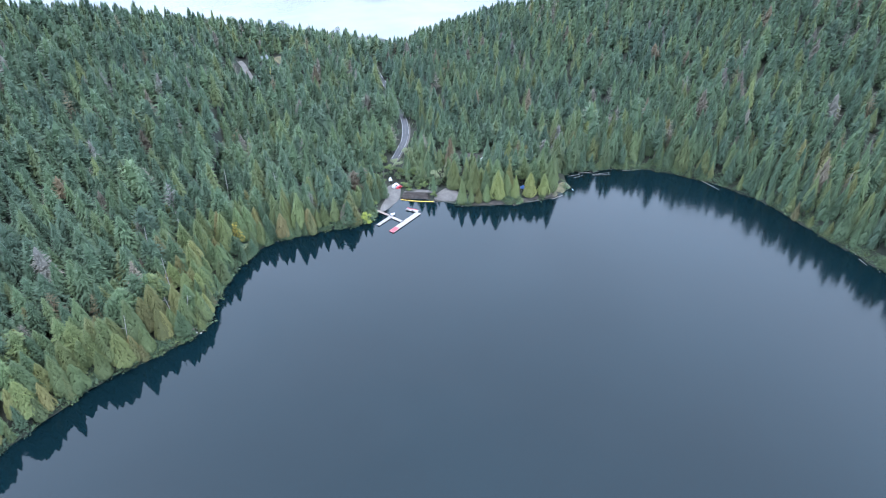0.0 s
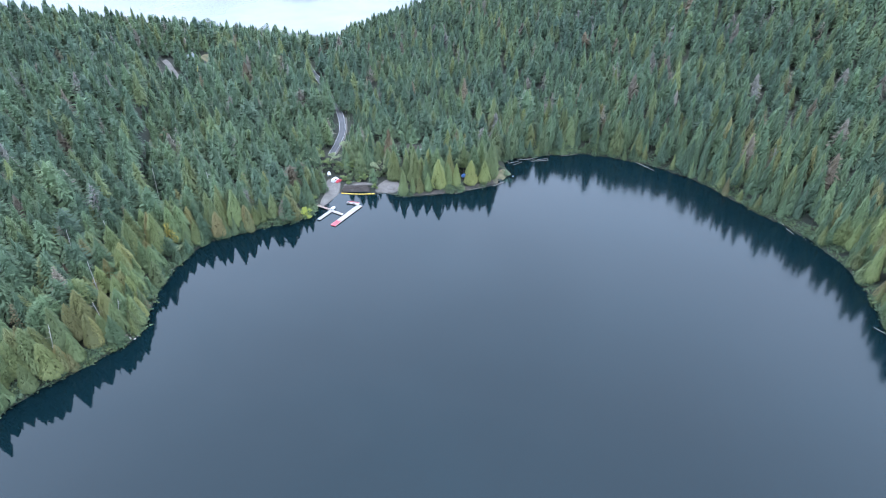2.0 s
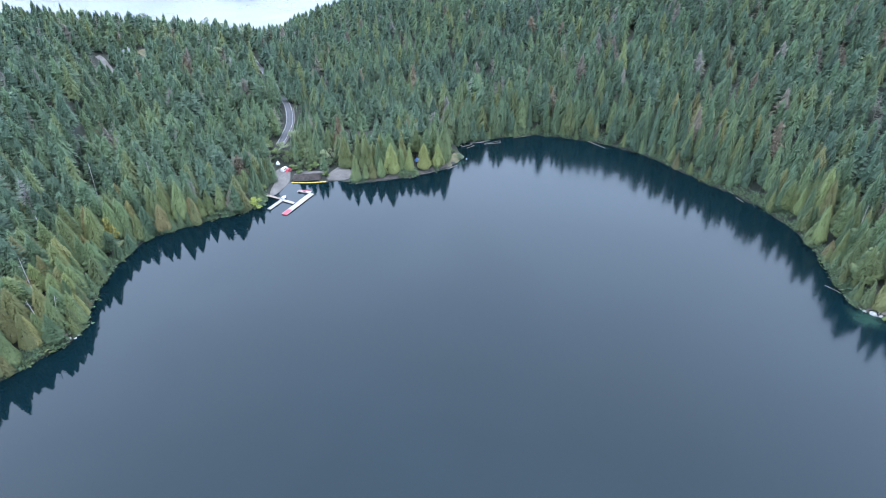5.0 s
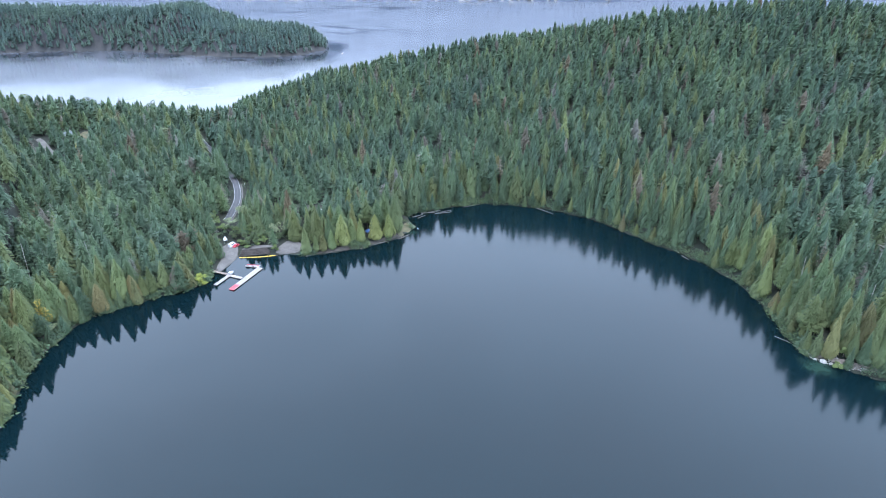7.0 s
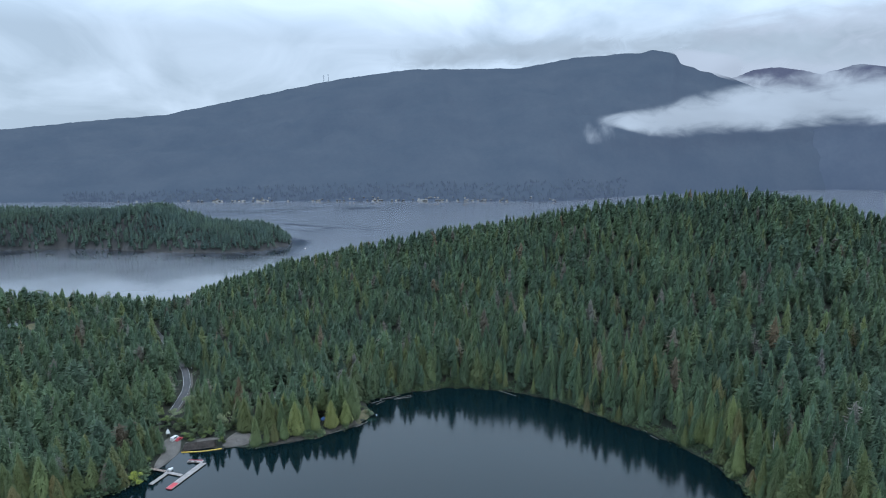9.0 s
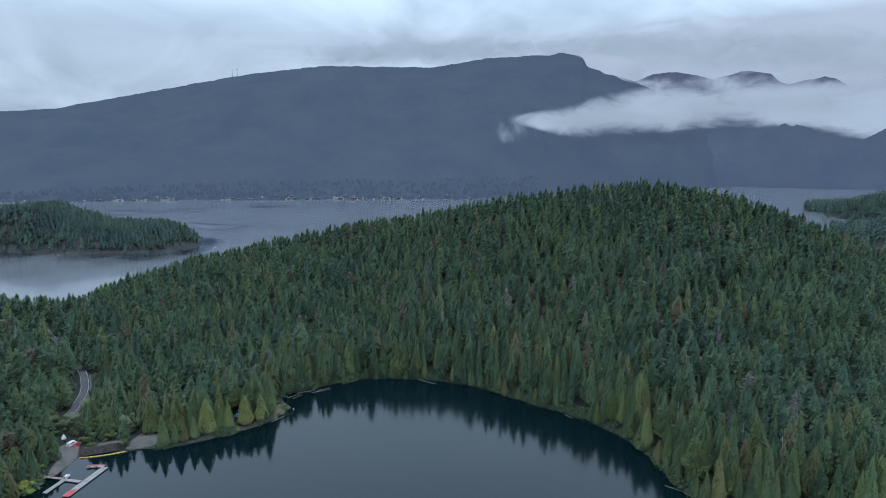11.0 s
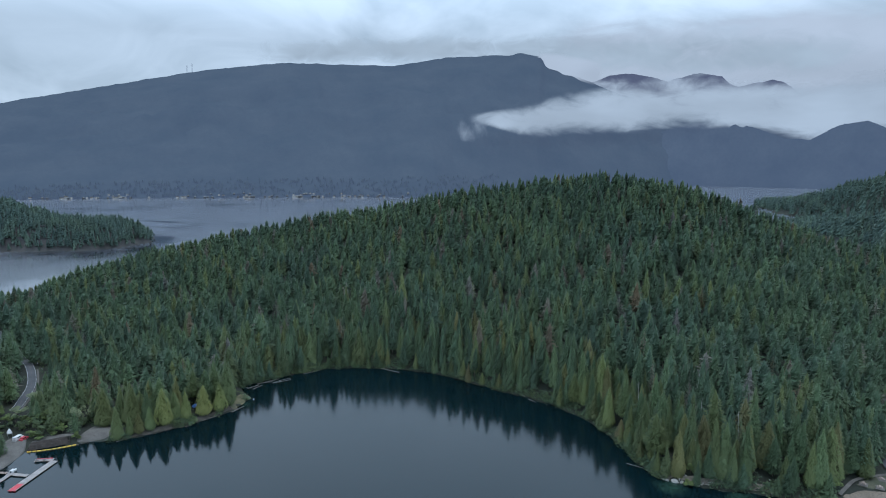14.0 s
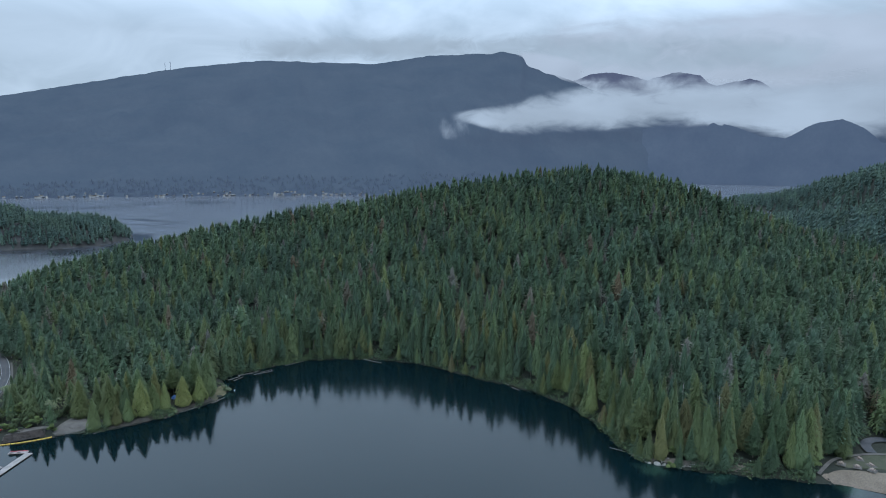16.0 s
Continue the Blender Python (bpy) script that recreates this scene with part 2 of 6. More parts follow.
def water(name, base, rough, scale, strength, shallows=(), swell=0.05, currents=(), sheltered=1.0, glassy=()):
    m, nt, b = material(name, rough)
    b.inputs["IOR"].default_value = 1.33
    geo = nt.nodes.new("ShaderNodeNewGeometry")
    pos = geo.outputs["Position"]

    def near(x, y, sx, sy, ragged):
        """One at the middle of a patch, zero at its uneven rim."""
        mp = nt.nodes.new("ShaderNodeMapping")
        mp.inputs["Location"].default_value = (-x / sx, -y / sy, 0)
        mp.inputs["Scale"].default_value = (1 / sx, 1 / sy, 0)
        nt.links.new(pos, mp.inputs["Vector"])
        ln = nt.nodes.new("ShaderNodeVectorMath")
        ln.operation = "LENGTH"
        nt.links.new(mp.outputs["Vector"], ln.inputs[0])
        ad = nt.nodes.new("ShaderNodeMath")
        ad.operation = "MULTIPLY_ADD"
        nt.links.new(add_noise(nt, ragged, 4, 0.6, pos), ad.inputs[0])
        ad.inputs[1].default_value = 0.9
        nt.links.new(ln.outputs["Value"], ad.inputs[2])
        return add_ramp(nt, ad.outputs["Value"], [(0.55, (1, 1, 1)), (1.0, (0, 0, 0))])

    colour = add_ramp(nt, add_noise(nt, 0.012, 3, 0.5, pos), [(0.3, base), (0.7, tuple(c * 1.35 for c in base))])
    for x, y, sx, sy in shallows:
        colour = add_mix(nt, near(x, y, sx, sy, 0.25), colour, (0.014, 0.034, 0.026))
    still = None
    for x, y, sx, sy, turn in currents:
        # long slicks drawn out by the tide
        turned = nt.nodes.new("ShaderNodeMapping")
        turned.inputs["Rotation"].default_value = (0, 0, radians(turn))
        mp = nt.nodes.new("ShaderNodeMapping")
        mp.inputs["Scale"].default_value = (0.006, 0.042, 0)
        nt.links.new(pos, turned.inputs["Vector"])
        nt.links.new(turned.outputs["Vector"], mp.inputs["Vector"])
        line = add_ramp(nt, add_noise(nt, 1.0, 4, 0.55, mp.outputs["Vector"]), [(0.49, (0, 0, 0)), (0.56, (1, 1, 1))])
        both = add_mix(nt, 1.0, line, near(x, y, sx, sy, 0.012), "MULTIPLY")
        still = both if still is None else add_mix(nt, 1.0, still, both, "LIGHTEN")
    for x, y, sx, sy in glassy:
        spot = near(x, y, sx, sy, 0.02)
        still = spot if still is None else add_mix(nt, 1.0, still, spot, "LIGHTEN")
    # still water also gets a dark colour, for the land it mirrors
    if still is not None:
        colour = add_mix(nt, still, colour, (0.018, 0.024, 0.032))
    nt.links.new(colour, b.inputs["Base Color"])
    # broad calm and breezy patches
    calm = add_noise(nt, scale * 0.02, 4, 0.6, pos)
    breezy = add_ramp(nt, calm, [(0.35, (rough * 0.8,) * 3), (0.7, (rough * 1.35,) * 3)])
    # the western shore lies out of the breeze
    where = nt.nodes.new("ShaderNodeSeparateXYZ")
    nt.links.new(pos, where.inputs["Vector"])
    lee = nt.nodes.new("ShaderNodeMapRange")
    lee.interpolation_type = "SMOOTHSTEP"
    lee.inputs["From Min"].default_value, lee.inputs["From Max"].default_value = -70, 130
    lee.inputs["To Min"].default_value, lee.inputs["To Max"].default_value = sheltered, 1.0
    nt.links.new(where.outputs["X"], lee.inputs["Value"])
    ruffle = nt.nodes.new("ShaderNodeMath")
    ruffle.operation = "MULTIPLY"
    nt.links.new(breezy, ruffle.inputs[0])
    nt.links.new(lee.outputs["Result"], ruffle.inputs[1])
    if still is None:
        nt.links.new(ruffle.outputs["Value"], b.inputs["Roughness"])
    else:
        nt.links.new(add_mix(nt, still, ruffle.outputs["Value"], (0.03, 0.03, 0.03)), b.inputs["Roughness"])
    add_bump(nt, b, add_noise(nt, scale, 4, 0.5, pos), strength, swell)
    return m


M_LAKE = water("lake_water", (0.0014, 0.0063, 0.0082), 0.125, 0.8, 0.05, [(198, 150, 14, 13), (215, 132, 14, 9), (248, 100, 12, 12), (72, 318, 8, 6)], sheltered=0.25)
# pale base colour stands in for sky on the waves and for haze
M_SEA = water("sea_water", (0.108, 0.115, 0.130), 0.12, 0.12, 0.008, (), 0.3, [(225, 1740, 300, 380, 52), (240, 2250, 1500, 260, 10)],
              # glassy: the island's dark reflection, partly put into the water's colour
              glassy=[(-420, 1460, 460, 190), (-190, 1410, 300, 200), (-60, 1325, 150, 200), (25, 1275, 160, 200), (95, 1295, 110, 190), (150, 1400, 70, 240)])


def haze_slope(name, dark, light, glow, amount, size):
    """Distant wooded slopes, their haze painted on as a faint blue emission."""
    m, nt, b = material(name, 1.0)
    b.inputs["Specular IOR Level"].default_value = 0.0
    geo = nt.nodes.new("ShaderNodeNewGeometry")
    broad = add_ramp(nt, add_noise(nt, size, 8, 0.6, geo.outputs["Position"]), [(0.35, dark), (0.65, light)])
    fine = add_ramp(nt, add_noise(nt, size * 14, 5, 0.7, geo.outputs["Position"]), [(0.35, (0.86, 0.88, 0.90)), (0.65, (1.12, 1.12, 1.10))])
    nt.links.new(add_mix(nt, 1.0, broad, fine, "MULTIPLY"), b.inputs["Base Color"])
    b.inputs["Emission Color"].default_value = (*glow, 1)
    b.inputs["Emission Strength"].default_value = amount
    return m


# all four glow blue in place of haze in the air
M_MOUNTAIN = haze_slope("hazed_far_slope", (0.017, 0.025, 0.026), (0.027, 0.034, 0.034), (0.36, 0.525, 0.95), 0.188, 0.004)
M_FAR_WOOD = haze_slope("hazed_shore_trees", (0.018, 0.030, 0.024), (0.040, 0.052, 0.038), (0.36, 0.525, 0.93), 0.198, 0.02)
M_MOUNTAIN_FAR = haze_slope("hazed_farther_slope", (0.020, 0.028, 0.032), (0.034, 0.042, 0.045), (0.36, 0.52, 0.94), 0.198, 0.004)
M_PEAK = haze_slope("hazed_peak", (0.022, 0.026, 0.032), (0.034, 0.038, 0.044), (0.42, 0.51, 0.92), 0.225, 0.004)


def cloud_material(name, colour, low, high, scale, fade, stretch=2.4, swirl=0.6):
    """A ragged bank of cloud: thin at its rim, drawn out along the slope."""
    m = bpy.data.materials.new(name)
    m.use_nodes = True
    nt = m.node_tree
    nt.nodes.clear()
    out = nt.nodes.new("ShaderNodeOutputMaterial")
    # daylight on the cloud is emitted by the sheet itself
    glow = nt.nodes.new("ShaderNodeEmission")
    clear = nt.nodes.new("ShaderNodeBsdfTransparent")
    mix = nt.nodes.new("ShaderNodeMixShader")
    thick = nt.nodes.new("ShaderNodeAttribute")
    thick.attribute_name = "thickness"
    flow = nt.nodes.new("ShaderNodeAttribute")
    flow.attribute_name = "flow"
    mp = nt.nodes.new("ShaderNodeMapping")
    mp.inputs["Scale"].default_value = (1, stretch, 1)
    nt.links.new(flow.outputs["Vector"], mp.inputs["Vector"])
    n = nt.nodes.new("ShaderNodeTexNoise")
    n.inputs["Scale"].default_value, n.inputs["Detail"].default_value, n.inputs["Roughness"].default_value, n.inputs["Distortion"].default_value = scale, 9, 0.58, swirl
    nt.links.new(mp.outputs["Vector"], n.inputs["Vector"])
    soft = add_noise(nt, scale * 0.35, 3, 0.5, mp.outputs["Vector"])
    both = nt.nodes.new("ShaderNodeMath")
    both.operation = "ADD"
    nt.links.new(n.outputs["Fac"], both.inputs[0])
    nt.links.new(soft, both.inputs[1])
    ad = nt.nodes.new("ShaderNodeMath")
    ad.operation = "MULTIPLY_ADD"
    nt.links.new(thick.outputs["Fac"], ad.inputs[0])
    ad.inputs[1].default_value = fade
    nt.links.new(both.outputs["Value"], ad.inputs[2])
    span = nt.nodes.new("ShaderNodeMapRange")
    span.interpolation_type = "SMOOTHSTEP"
    span.inputs["From Min"].default_value, span.inputs["From Max"].default_value = low, high
    nt.links.new(ad.outputs["Value"], span.inputs["Value"])
    # no cloud past the rim of its sheet
    rim = nt.nodes.new("ShaderNodeMapRange")
    rim.inputs["From Max"].default_value = 0.3
    nt.links.new(thick.outputs["Fac"], rim.inputs["Value"])
    alpha = nt.nodes.new("ShaderNodeMath")
    alpha.operation = "MULTIPLY"
    nt.links.new(span.outputs["Result"], alpha.inputs[0])
    nt.links.new(rim.outputs["Result"], alpha.inputs[1])
    shade = add_ramp(nt, soft, [(0.3, tuple(c * 0.86 for c in colour)), (0.7, tuple(c * 1.1 for c in colour))])
    nt.links.new(shade, glow.inputs["Color"])
    nt.links.new(alpha.outputs["Value"], mix.inputs["Fac"])
    nt.links.new(clear.outputs["BSDF"], mix.inputs[1])
    nt.links.new(glow.outputs["Emission"], mix.inputs[2])
    nt.links.new(mix.outputs["Shader"], out.inputs["Surface"])
    return m


M_CLOUD = cloud_material("cloud_bank", (0.53, 0.67, 0.85), 1.0, 1.85, 0.0058, 0.95)
M_WISP = cloud_material("cloud_wisp", (0.52, 0.65, 0.83), 1.30, 2.0, 0.0085, 0.75, 1.5)
M_SHRED = cloud_material("cloud_shred", (0.50, 0.63, 0.81), 1.52, 2.5, 0.013, 0.8, 0.9, 0.3)
M_VEIL = cloud_material("cloud_veil", (0.60, 0.73, 0.92), 0.95, 1.75, 0.0032, 0.9)
M_PALL = cloud_material("cloud_pall", (0.50, 0.64, 0.80), 1.22, 1.95, 0.0066, 0.8, 1.5)
M_GRAVEL = two_scale("gravel", (0.075, 0.069, 0.063), (0.135, 0.124, 0.114), 0.25, 3.0)
M_SAND = two_scale("beach_sand", (0.125, 0.098, 0.074), (0.185, 0.150, 0.115), 0.12, 2.0)
M_LAWN = two_scale("lawn", (0.036, 0.044, 0.022), (0.070, 0.070, 0.042), 0.15, 3.0)
M_DRYGRASS = two_scale("dry_grass", (0.060, 0.066, 0.030), (0.135, 0.110, 0.060), 0.4, 3.0)
M_ASPHALT = two_scale("asphalt", (0.050, 0.053, 0.060), (0.085, 0.088, 0.096), 0.2, 4.0, dist=0.02)
M_STONE = two_scale("pale_granite", (0.20, 0.188, 0.172), (0.42, 0.395, 0.36), 0.6, 4.0)
M_BANK = two_scale("dark_bank_rock", (0.030, 0.028, 0.024), (0.085, 0.073, 0.060), 0.3, 2.0, dist=0.3)
M_PALE_BANK = two_scale("pale_stony_bank", (0.085, 0.070, 0.056), (0.20, 0.170, 0.140), 0.5, 3.0, dist=0.2)
M_DRIFT = two_scale("weathered_log", (0.075, 0.070, 0.062), (0.19, 0.178, 0.16), 0.5, 5.0)
M_SNAG = two_scale("silver_dead_wood", (0.20, 0.19, 0.18), (0.40, 0.38, 0.36), 0.4, 5.0)
M_TIMBER = two_scale("dark_timber", (0.024, 0.019, 0.016), (0.060, 0.047, 0.040), 0.5, 5.0)
M_DECK = two_scale("sun_bleached_decking", (0.20, 0.182, 0.178), (0.31, 0.285, 0.28), 0.5, 5.0, dist=0.02)
M_PLANK = two_scale("brown_planking", (0.22, 0.17, 0.14), (0.36, 0.28, 0.24), 0.5, 5.0, dist=0.02)
M_FLOAT = two_scale("black_float", (0.02, 0.02, 0.022), (0.05, 0.05, 0.055), 0.5, 5.0, 0.5)
M_RED = two_scale("red_matting", (0.38, 0.035, 0.05), (0.55, 0.07, 0.09), 0.5, 5.0, 0.7)
M_YELLOW = two_scale("yellow_plastic", (0.48, 0.29, 0.03), (0.62, 0.40, 0.06), 0.8, 6.0, 0.5)
M_WHITE = two_scale("white_paint", (0.52, 0.53, 0.54), (0.72, 0.72, 0.72), 0.5, 5.0, 0.4, dist=0.01)
M_GLASS = two_scale("dark_glass", (0.015, 0.02, 0.025), (0.03, 0.035, 0.04), 0.5, 5.0, 0.12, 0.0)
M_BLUE = two_scale("blue_tarpaulin", (0.02, 0.07, 0.22), (0.04, 0.12, 0.31), 0.5, 5.0, 0.6)
M_ORANGE = two_scale("orange_canvas", (0.50, 0.20, 0.04), (0.66, 0.30, 0.07), 0.5, 5.0)
M_ROOF_GREY = two_scale("grey_shingles", (0.14, 0.145, 0.15), (0.24, 0.25, 0.26), 0.3, 3.0)
M_ROOF_TEAL = two_scale("pale_green_metal_roof", (0.075, 0.100, 0.108), (0.12, 0.15, 0.16), 0.3, 3.0, 0.5)
M_WALL = two_scale("house_siding", (0.38, 0.36, 0.33), (0.58, 0.56, 0.52), 0.3, 3.0)
M_STEEL = two_scale("galvanised_steel", (0.30, 0.31, 0.32), (0.46, 0.47, 0.48), 0.5, 5.0, 0.5, metal=0.6)
M_LEAF = two_scale("broad_leaves", (0.060, 0.095, 0.030), (0.13, 0.17, 0.05), 0.5, 3.0)
M_LEAF_LIME = two_scale("lime_leaves", (0.16, 0.20, 0.03), (0.30, 0.34, 0.06), 0.5, 3.0)
M_LEAF_DARK = two_scale("dark_leaves", (0.035, 0.060, 0.026), (0.085, 0.115, 0.045), 0.5, 3.0)
M_LEAF_YELLOW = two_scale("autumn_leaves", (0.22, 0.19, 0.035), (0.34, 0.29, 0.06), 0.5, 3.0)
M_LEAF_PALE = two_scale("pale_leaves", (0.11, 0.14, 0.07), (0.21, 0.24, 0.13), 0.5, 3.0)
M_HILL = two_scale("wooded_hill_floor", (0.014, 0.020, 0.014), (0.032, 0.036, 0.026), 0.05, 0.5, dist=0.5)
M_ISLE_ROCK = two_scale("sea_cliff_rock", (0.020, 0.022, 0.023), (0.055, 0.052, 0.050), 0.05, 0.5, dist=0.5)

# ---------------------------------------------------------------- building helpers
def mesh_of(name, verts, faces, mats, smooth=False, tint=None):
    me = bpy.data.meshes.new(name)
    verts, faces = np.asarray(verts, np.float32), np.asarray(faces, np.int32)
    n, k = faces.shape
    me.vertices.add(len(verts))
    me.vertices.foreach_set("co", verts.ravel())
    me.loops.add(n * k)
    me.loops.foreach_set("vertex_index", faces.ravel())
    me.polygons.add(n)
    me.polygons.foreach_set("loop_start", np.arange(0, n * k, k, dtype=np.int32))
    me.polygons.foreach_set("loop_total", np.full(n, k, np.int32))
    me.polygons.foreach_set("use_smooth", np.full(n, smooth, bool))
    if tint is not None:
        me.attributes.new("tint", "FLOAT", "POINT").data.foreach_set("value", np.asarray(tint, np.float32))
    me.update(calc_edges=True)
    for m in mats if isinstance(mats, (list, tuple)) else [mats]:
        me.materials.append(m)
    return me


def grid_faces(nu, nv):
    i = np.arange(nu * nv).reshape(nu, nv)
    return np.stack([i[:-1, :-1], i[1:, :-1], i[1:, 1:], i[:-1, 1:]], -1).reshape(-1, 4)


def part(name, bm, mat, parent, label=""):
    """Links a bmesh as one mesh object under a thing or a part."""
    me = bpy.data.meshes.new(name)
    bm.to_mesh(me)
    bm.free()
    me.materials.append(mat)
    ob = new(name, me)
    ob.parent = parent
    return tagged(ob, label)


# ---------------------------------------------------------------- ground, lake and sea
def build_ground():
    # closer knots along the banks that show their shape
    xs = np.concatenate([np.arange(-720, -150, 7.5), np.arange(-150, -60, 5.0), np.arange(-60, 90, 3.0), np.arange(90, 260, 5.0), np.arange(260, 908, 7.5)])
    ys = np.concatenate([np.arange(-640, 90, 7.5), np.arange(90, 290, 5.0), np.arange(290, 362, 3.0), np.arange(362, 1008, 7.5)])
    gx, gy = np.meshgrid(xs, ys, indexing="ij")
    gz = land_height(gx, gy)
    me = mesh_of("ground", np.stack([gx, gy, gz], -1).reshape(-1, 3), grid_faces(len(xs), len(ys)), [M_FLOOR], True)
    return tagged(new("ground", me), "brown mossy forest floor, darkened for shade, sloping down to the lake", "ground", kind="structure")


def disc(name, cx, cy, z, radius, mat, label):
    n = 96
    a = np.linspace(0, 2 * np.pi, n, endpoint=False)
    v = np.concatenate([[(cx, cy, z)], np.stack([cx + radius * np.cos(a), cy + radius * np.sin(a), np.full(n, z)], 1)])
    i = np.arange(n)
    f = np.stack([np.zeros(n, int), 1 + i, 1 + (i + 1) % n], 1)
    return tagged(new(name, mesh_of(name, v, f, [mat])), label, "water", kind="structure")


def build_lake():
    """The lake's sheet reaches a little under its banks."""
    normal = np.stack([-(np.roll(SHORE_LINE, -1, 0) - np.roll(SHORE_LINE, 1, 0))[:, 1], (np.roll(SHORE_LINE, -1, 0) - np.roll(SHORE_LINE, 1, 0))[:, 0]], 1)
    normal /= np.linalg.norm(normal, axis=1)[:, None]
    rim = SHORE_LINE + normal * 4.5
    bm = bmesh.new()
    bm.faces.new([bm.verts.new((x, y, 0)) for x, y in rim][::-1])
    bmesh.ops.triangulate(bm, faces=bm.faces[:])
    me = bpy.data.meshes.new("lake_water")
    bm.to_mesh(me)
    bm.free()
    me.materials.append(M_LAKE)
    return tagged(new("lake_water", me), "calm dark blue lake mirroring the shoreline firs", "water", kind="structure")


build_ground()
build_lake()
disc("sea_water", 1000, 1500, SEA, 7000, M_SEA, "sea inlet with faint ripples, coloured pale grey-blue for sky sheen and haze")


# ---------------------------------------------------------------- far mountains and clouds
CREST = np.array([(-60, 0.02), (-30, 0.02), (-15.6, 0.0375), (-8.9, 0.0535), (-4.2, 0.062), (-2.0, 0.0712), (1.4, 0.0848), (5.4, 0.1009), (9.3, 0.1163), (12, 0.1243), (16.7, 0.1352), (19.6, 0.1354),
                  (26.5, 0.1357), (28.8, 0.1424), (31.1, 0.1491), (33.5, 0.1501), (35.2, 0.1525), (36.6, 0.1508), (37.6, 0.1555), (38.6, 0.1518), (39.4, 0.1490), (39.9, 0.138), (40.7, 0.1285), (42.6, 0.1192),
                  (44.3, 0.1065), (46, 0.093), (50, 0.075), (60, 0.06), (80, 0.05), (110, 0.03)])
LOW_CREST = np.array([(44, -0.05), (50, 0.036), (51.5, 0.0424), (54.5, 0.051), (56.9, 0.0412), (59.3, 0.025), (61.0, 0.0215), (62.4, 0.0365), (63.2, 0.0425), (64.7, 0.0472), (66.2, 0.0347), (67.4, 0.016), (75, 0.03), (95, 0.02)])
PEAK_CREST = np.array([(43, 0.100), (43.8, 0.1091), (45.4, 0.1191), (46.5, 0.1214), (47.4, 0.1209), (49.2, 0.1139), (50.2, 0.108), (50.8, 0.112), (51.3, 0.1131), (52.2, 0.1175), (52.7, 0.1181), (53.6, 0.1156), (54.4, 0.1123),
                       (55.0, 0.101), (55.6, 0.0975), (56.4, 0.100), (57.4, 0.1015), (58.06, 0.1063), (58.8, 0.1013), (59.7, 0.091), (60.5, 0.081), (63, 0.06), (72, 0.05)])
SPUR_CREST = np.array([(46, 0.085), (49, 0.098), (50.8, 0.1118), (51.3, 0.1128), (51.9, 0.1098), (52.5, 0.1003), (53.0, 0.0886), (54, 0.075), (57, 0.06)])


def slope(A, K, crest_line, shores, top, seed, rough):
    """Distance and height of a range that rises from its shore (K = 0) to a crest of given steepness at each bearing."""
    crest = np.interp(np.degrees(A), crest_line[:, 0], crest_line[:, 1])
    shore = np.interp(np.degrees(A), *shores)
    r = shore + (top - shore) * K
    zt = 130 + crest * top + 3 * waves(A * top, A * 0, 110, seed + 1) + 1.2 * waves(A * top, A * 0, 23, seed + 2)
    z = SEA - 2 + (zt - SEA) * (0.25 * K + 0.75 * K ** 0.8)
    z += rough * (30 * waves(A * 3800, r, 420, seed + 3) + 16 * waves(A * 3800, r, 150, seed + 4) + 6 * waves(A * 3800, r, 50, seed + 5)) * np.sin(np.pi * K)
    return r, z


def mountain(name, crest_line, az0, az1, shores, top, mat, label, seed, rough):
    """A range round the inlet."""
    n, k = 640, 34
    A, K = np.meshgrid(np.radians(np.linspace(az0, az1, n)), np.linspace(0, 1, k) ** 1.3, indexing="ij")
    r, z = slope(A, K, crest_line, shores, top, seed, rough)
    v = np.stack([r * np.sin(A), r * np.cos(A), z], -1).reshape(-1, 3)
    return tagged(new(name, mesh_of(name, v, grid_faces(n, k)[:, ::-1], [mat], True)), label, "mountain", kind="structure")


FAR_SHORE = ([-16, -4, 9, 25, 30, 54, 64, 95], [3200, 2830, 2665, 2585, 2600, 4050, 4200, 4050])
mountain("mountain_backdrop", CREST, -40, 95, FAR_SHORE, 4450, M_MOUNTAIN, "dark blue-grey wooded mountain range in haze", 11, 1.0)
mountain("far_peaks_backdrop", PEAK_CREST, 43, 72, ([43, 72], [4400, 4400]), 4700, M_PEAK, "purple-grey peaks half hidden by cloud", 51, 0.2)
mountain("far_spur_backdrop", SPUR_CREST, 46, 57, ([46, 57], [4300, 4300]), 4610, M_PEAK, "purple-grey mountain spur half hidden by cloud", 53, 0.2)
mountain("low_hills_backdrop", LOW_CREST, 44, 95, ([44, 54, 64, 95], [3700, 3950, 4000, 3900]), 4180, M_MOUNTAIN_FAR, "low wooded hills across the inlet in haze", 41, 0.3)


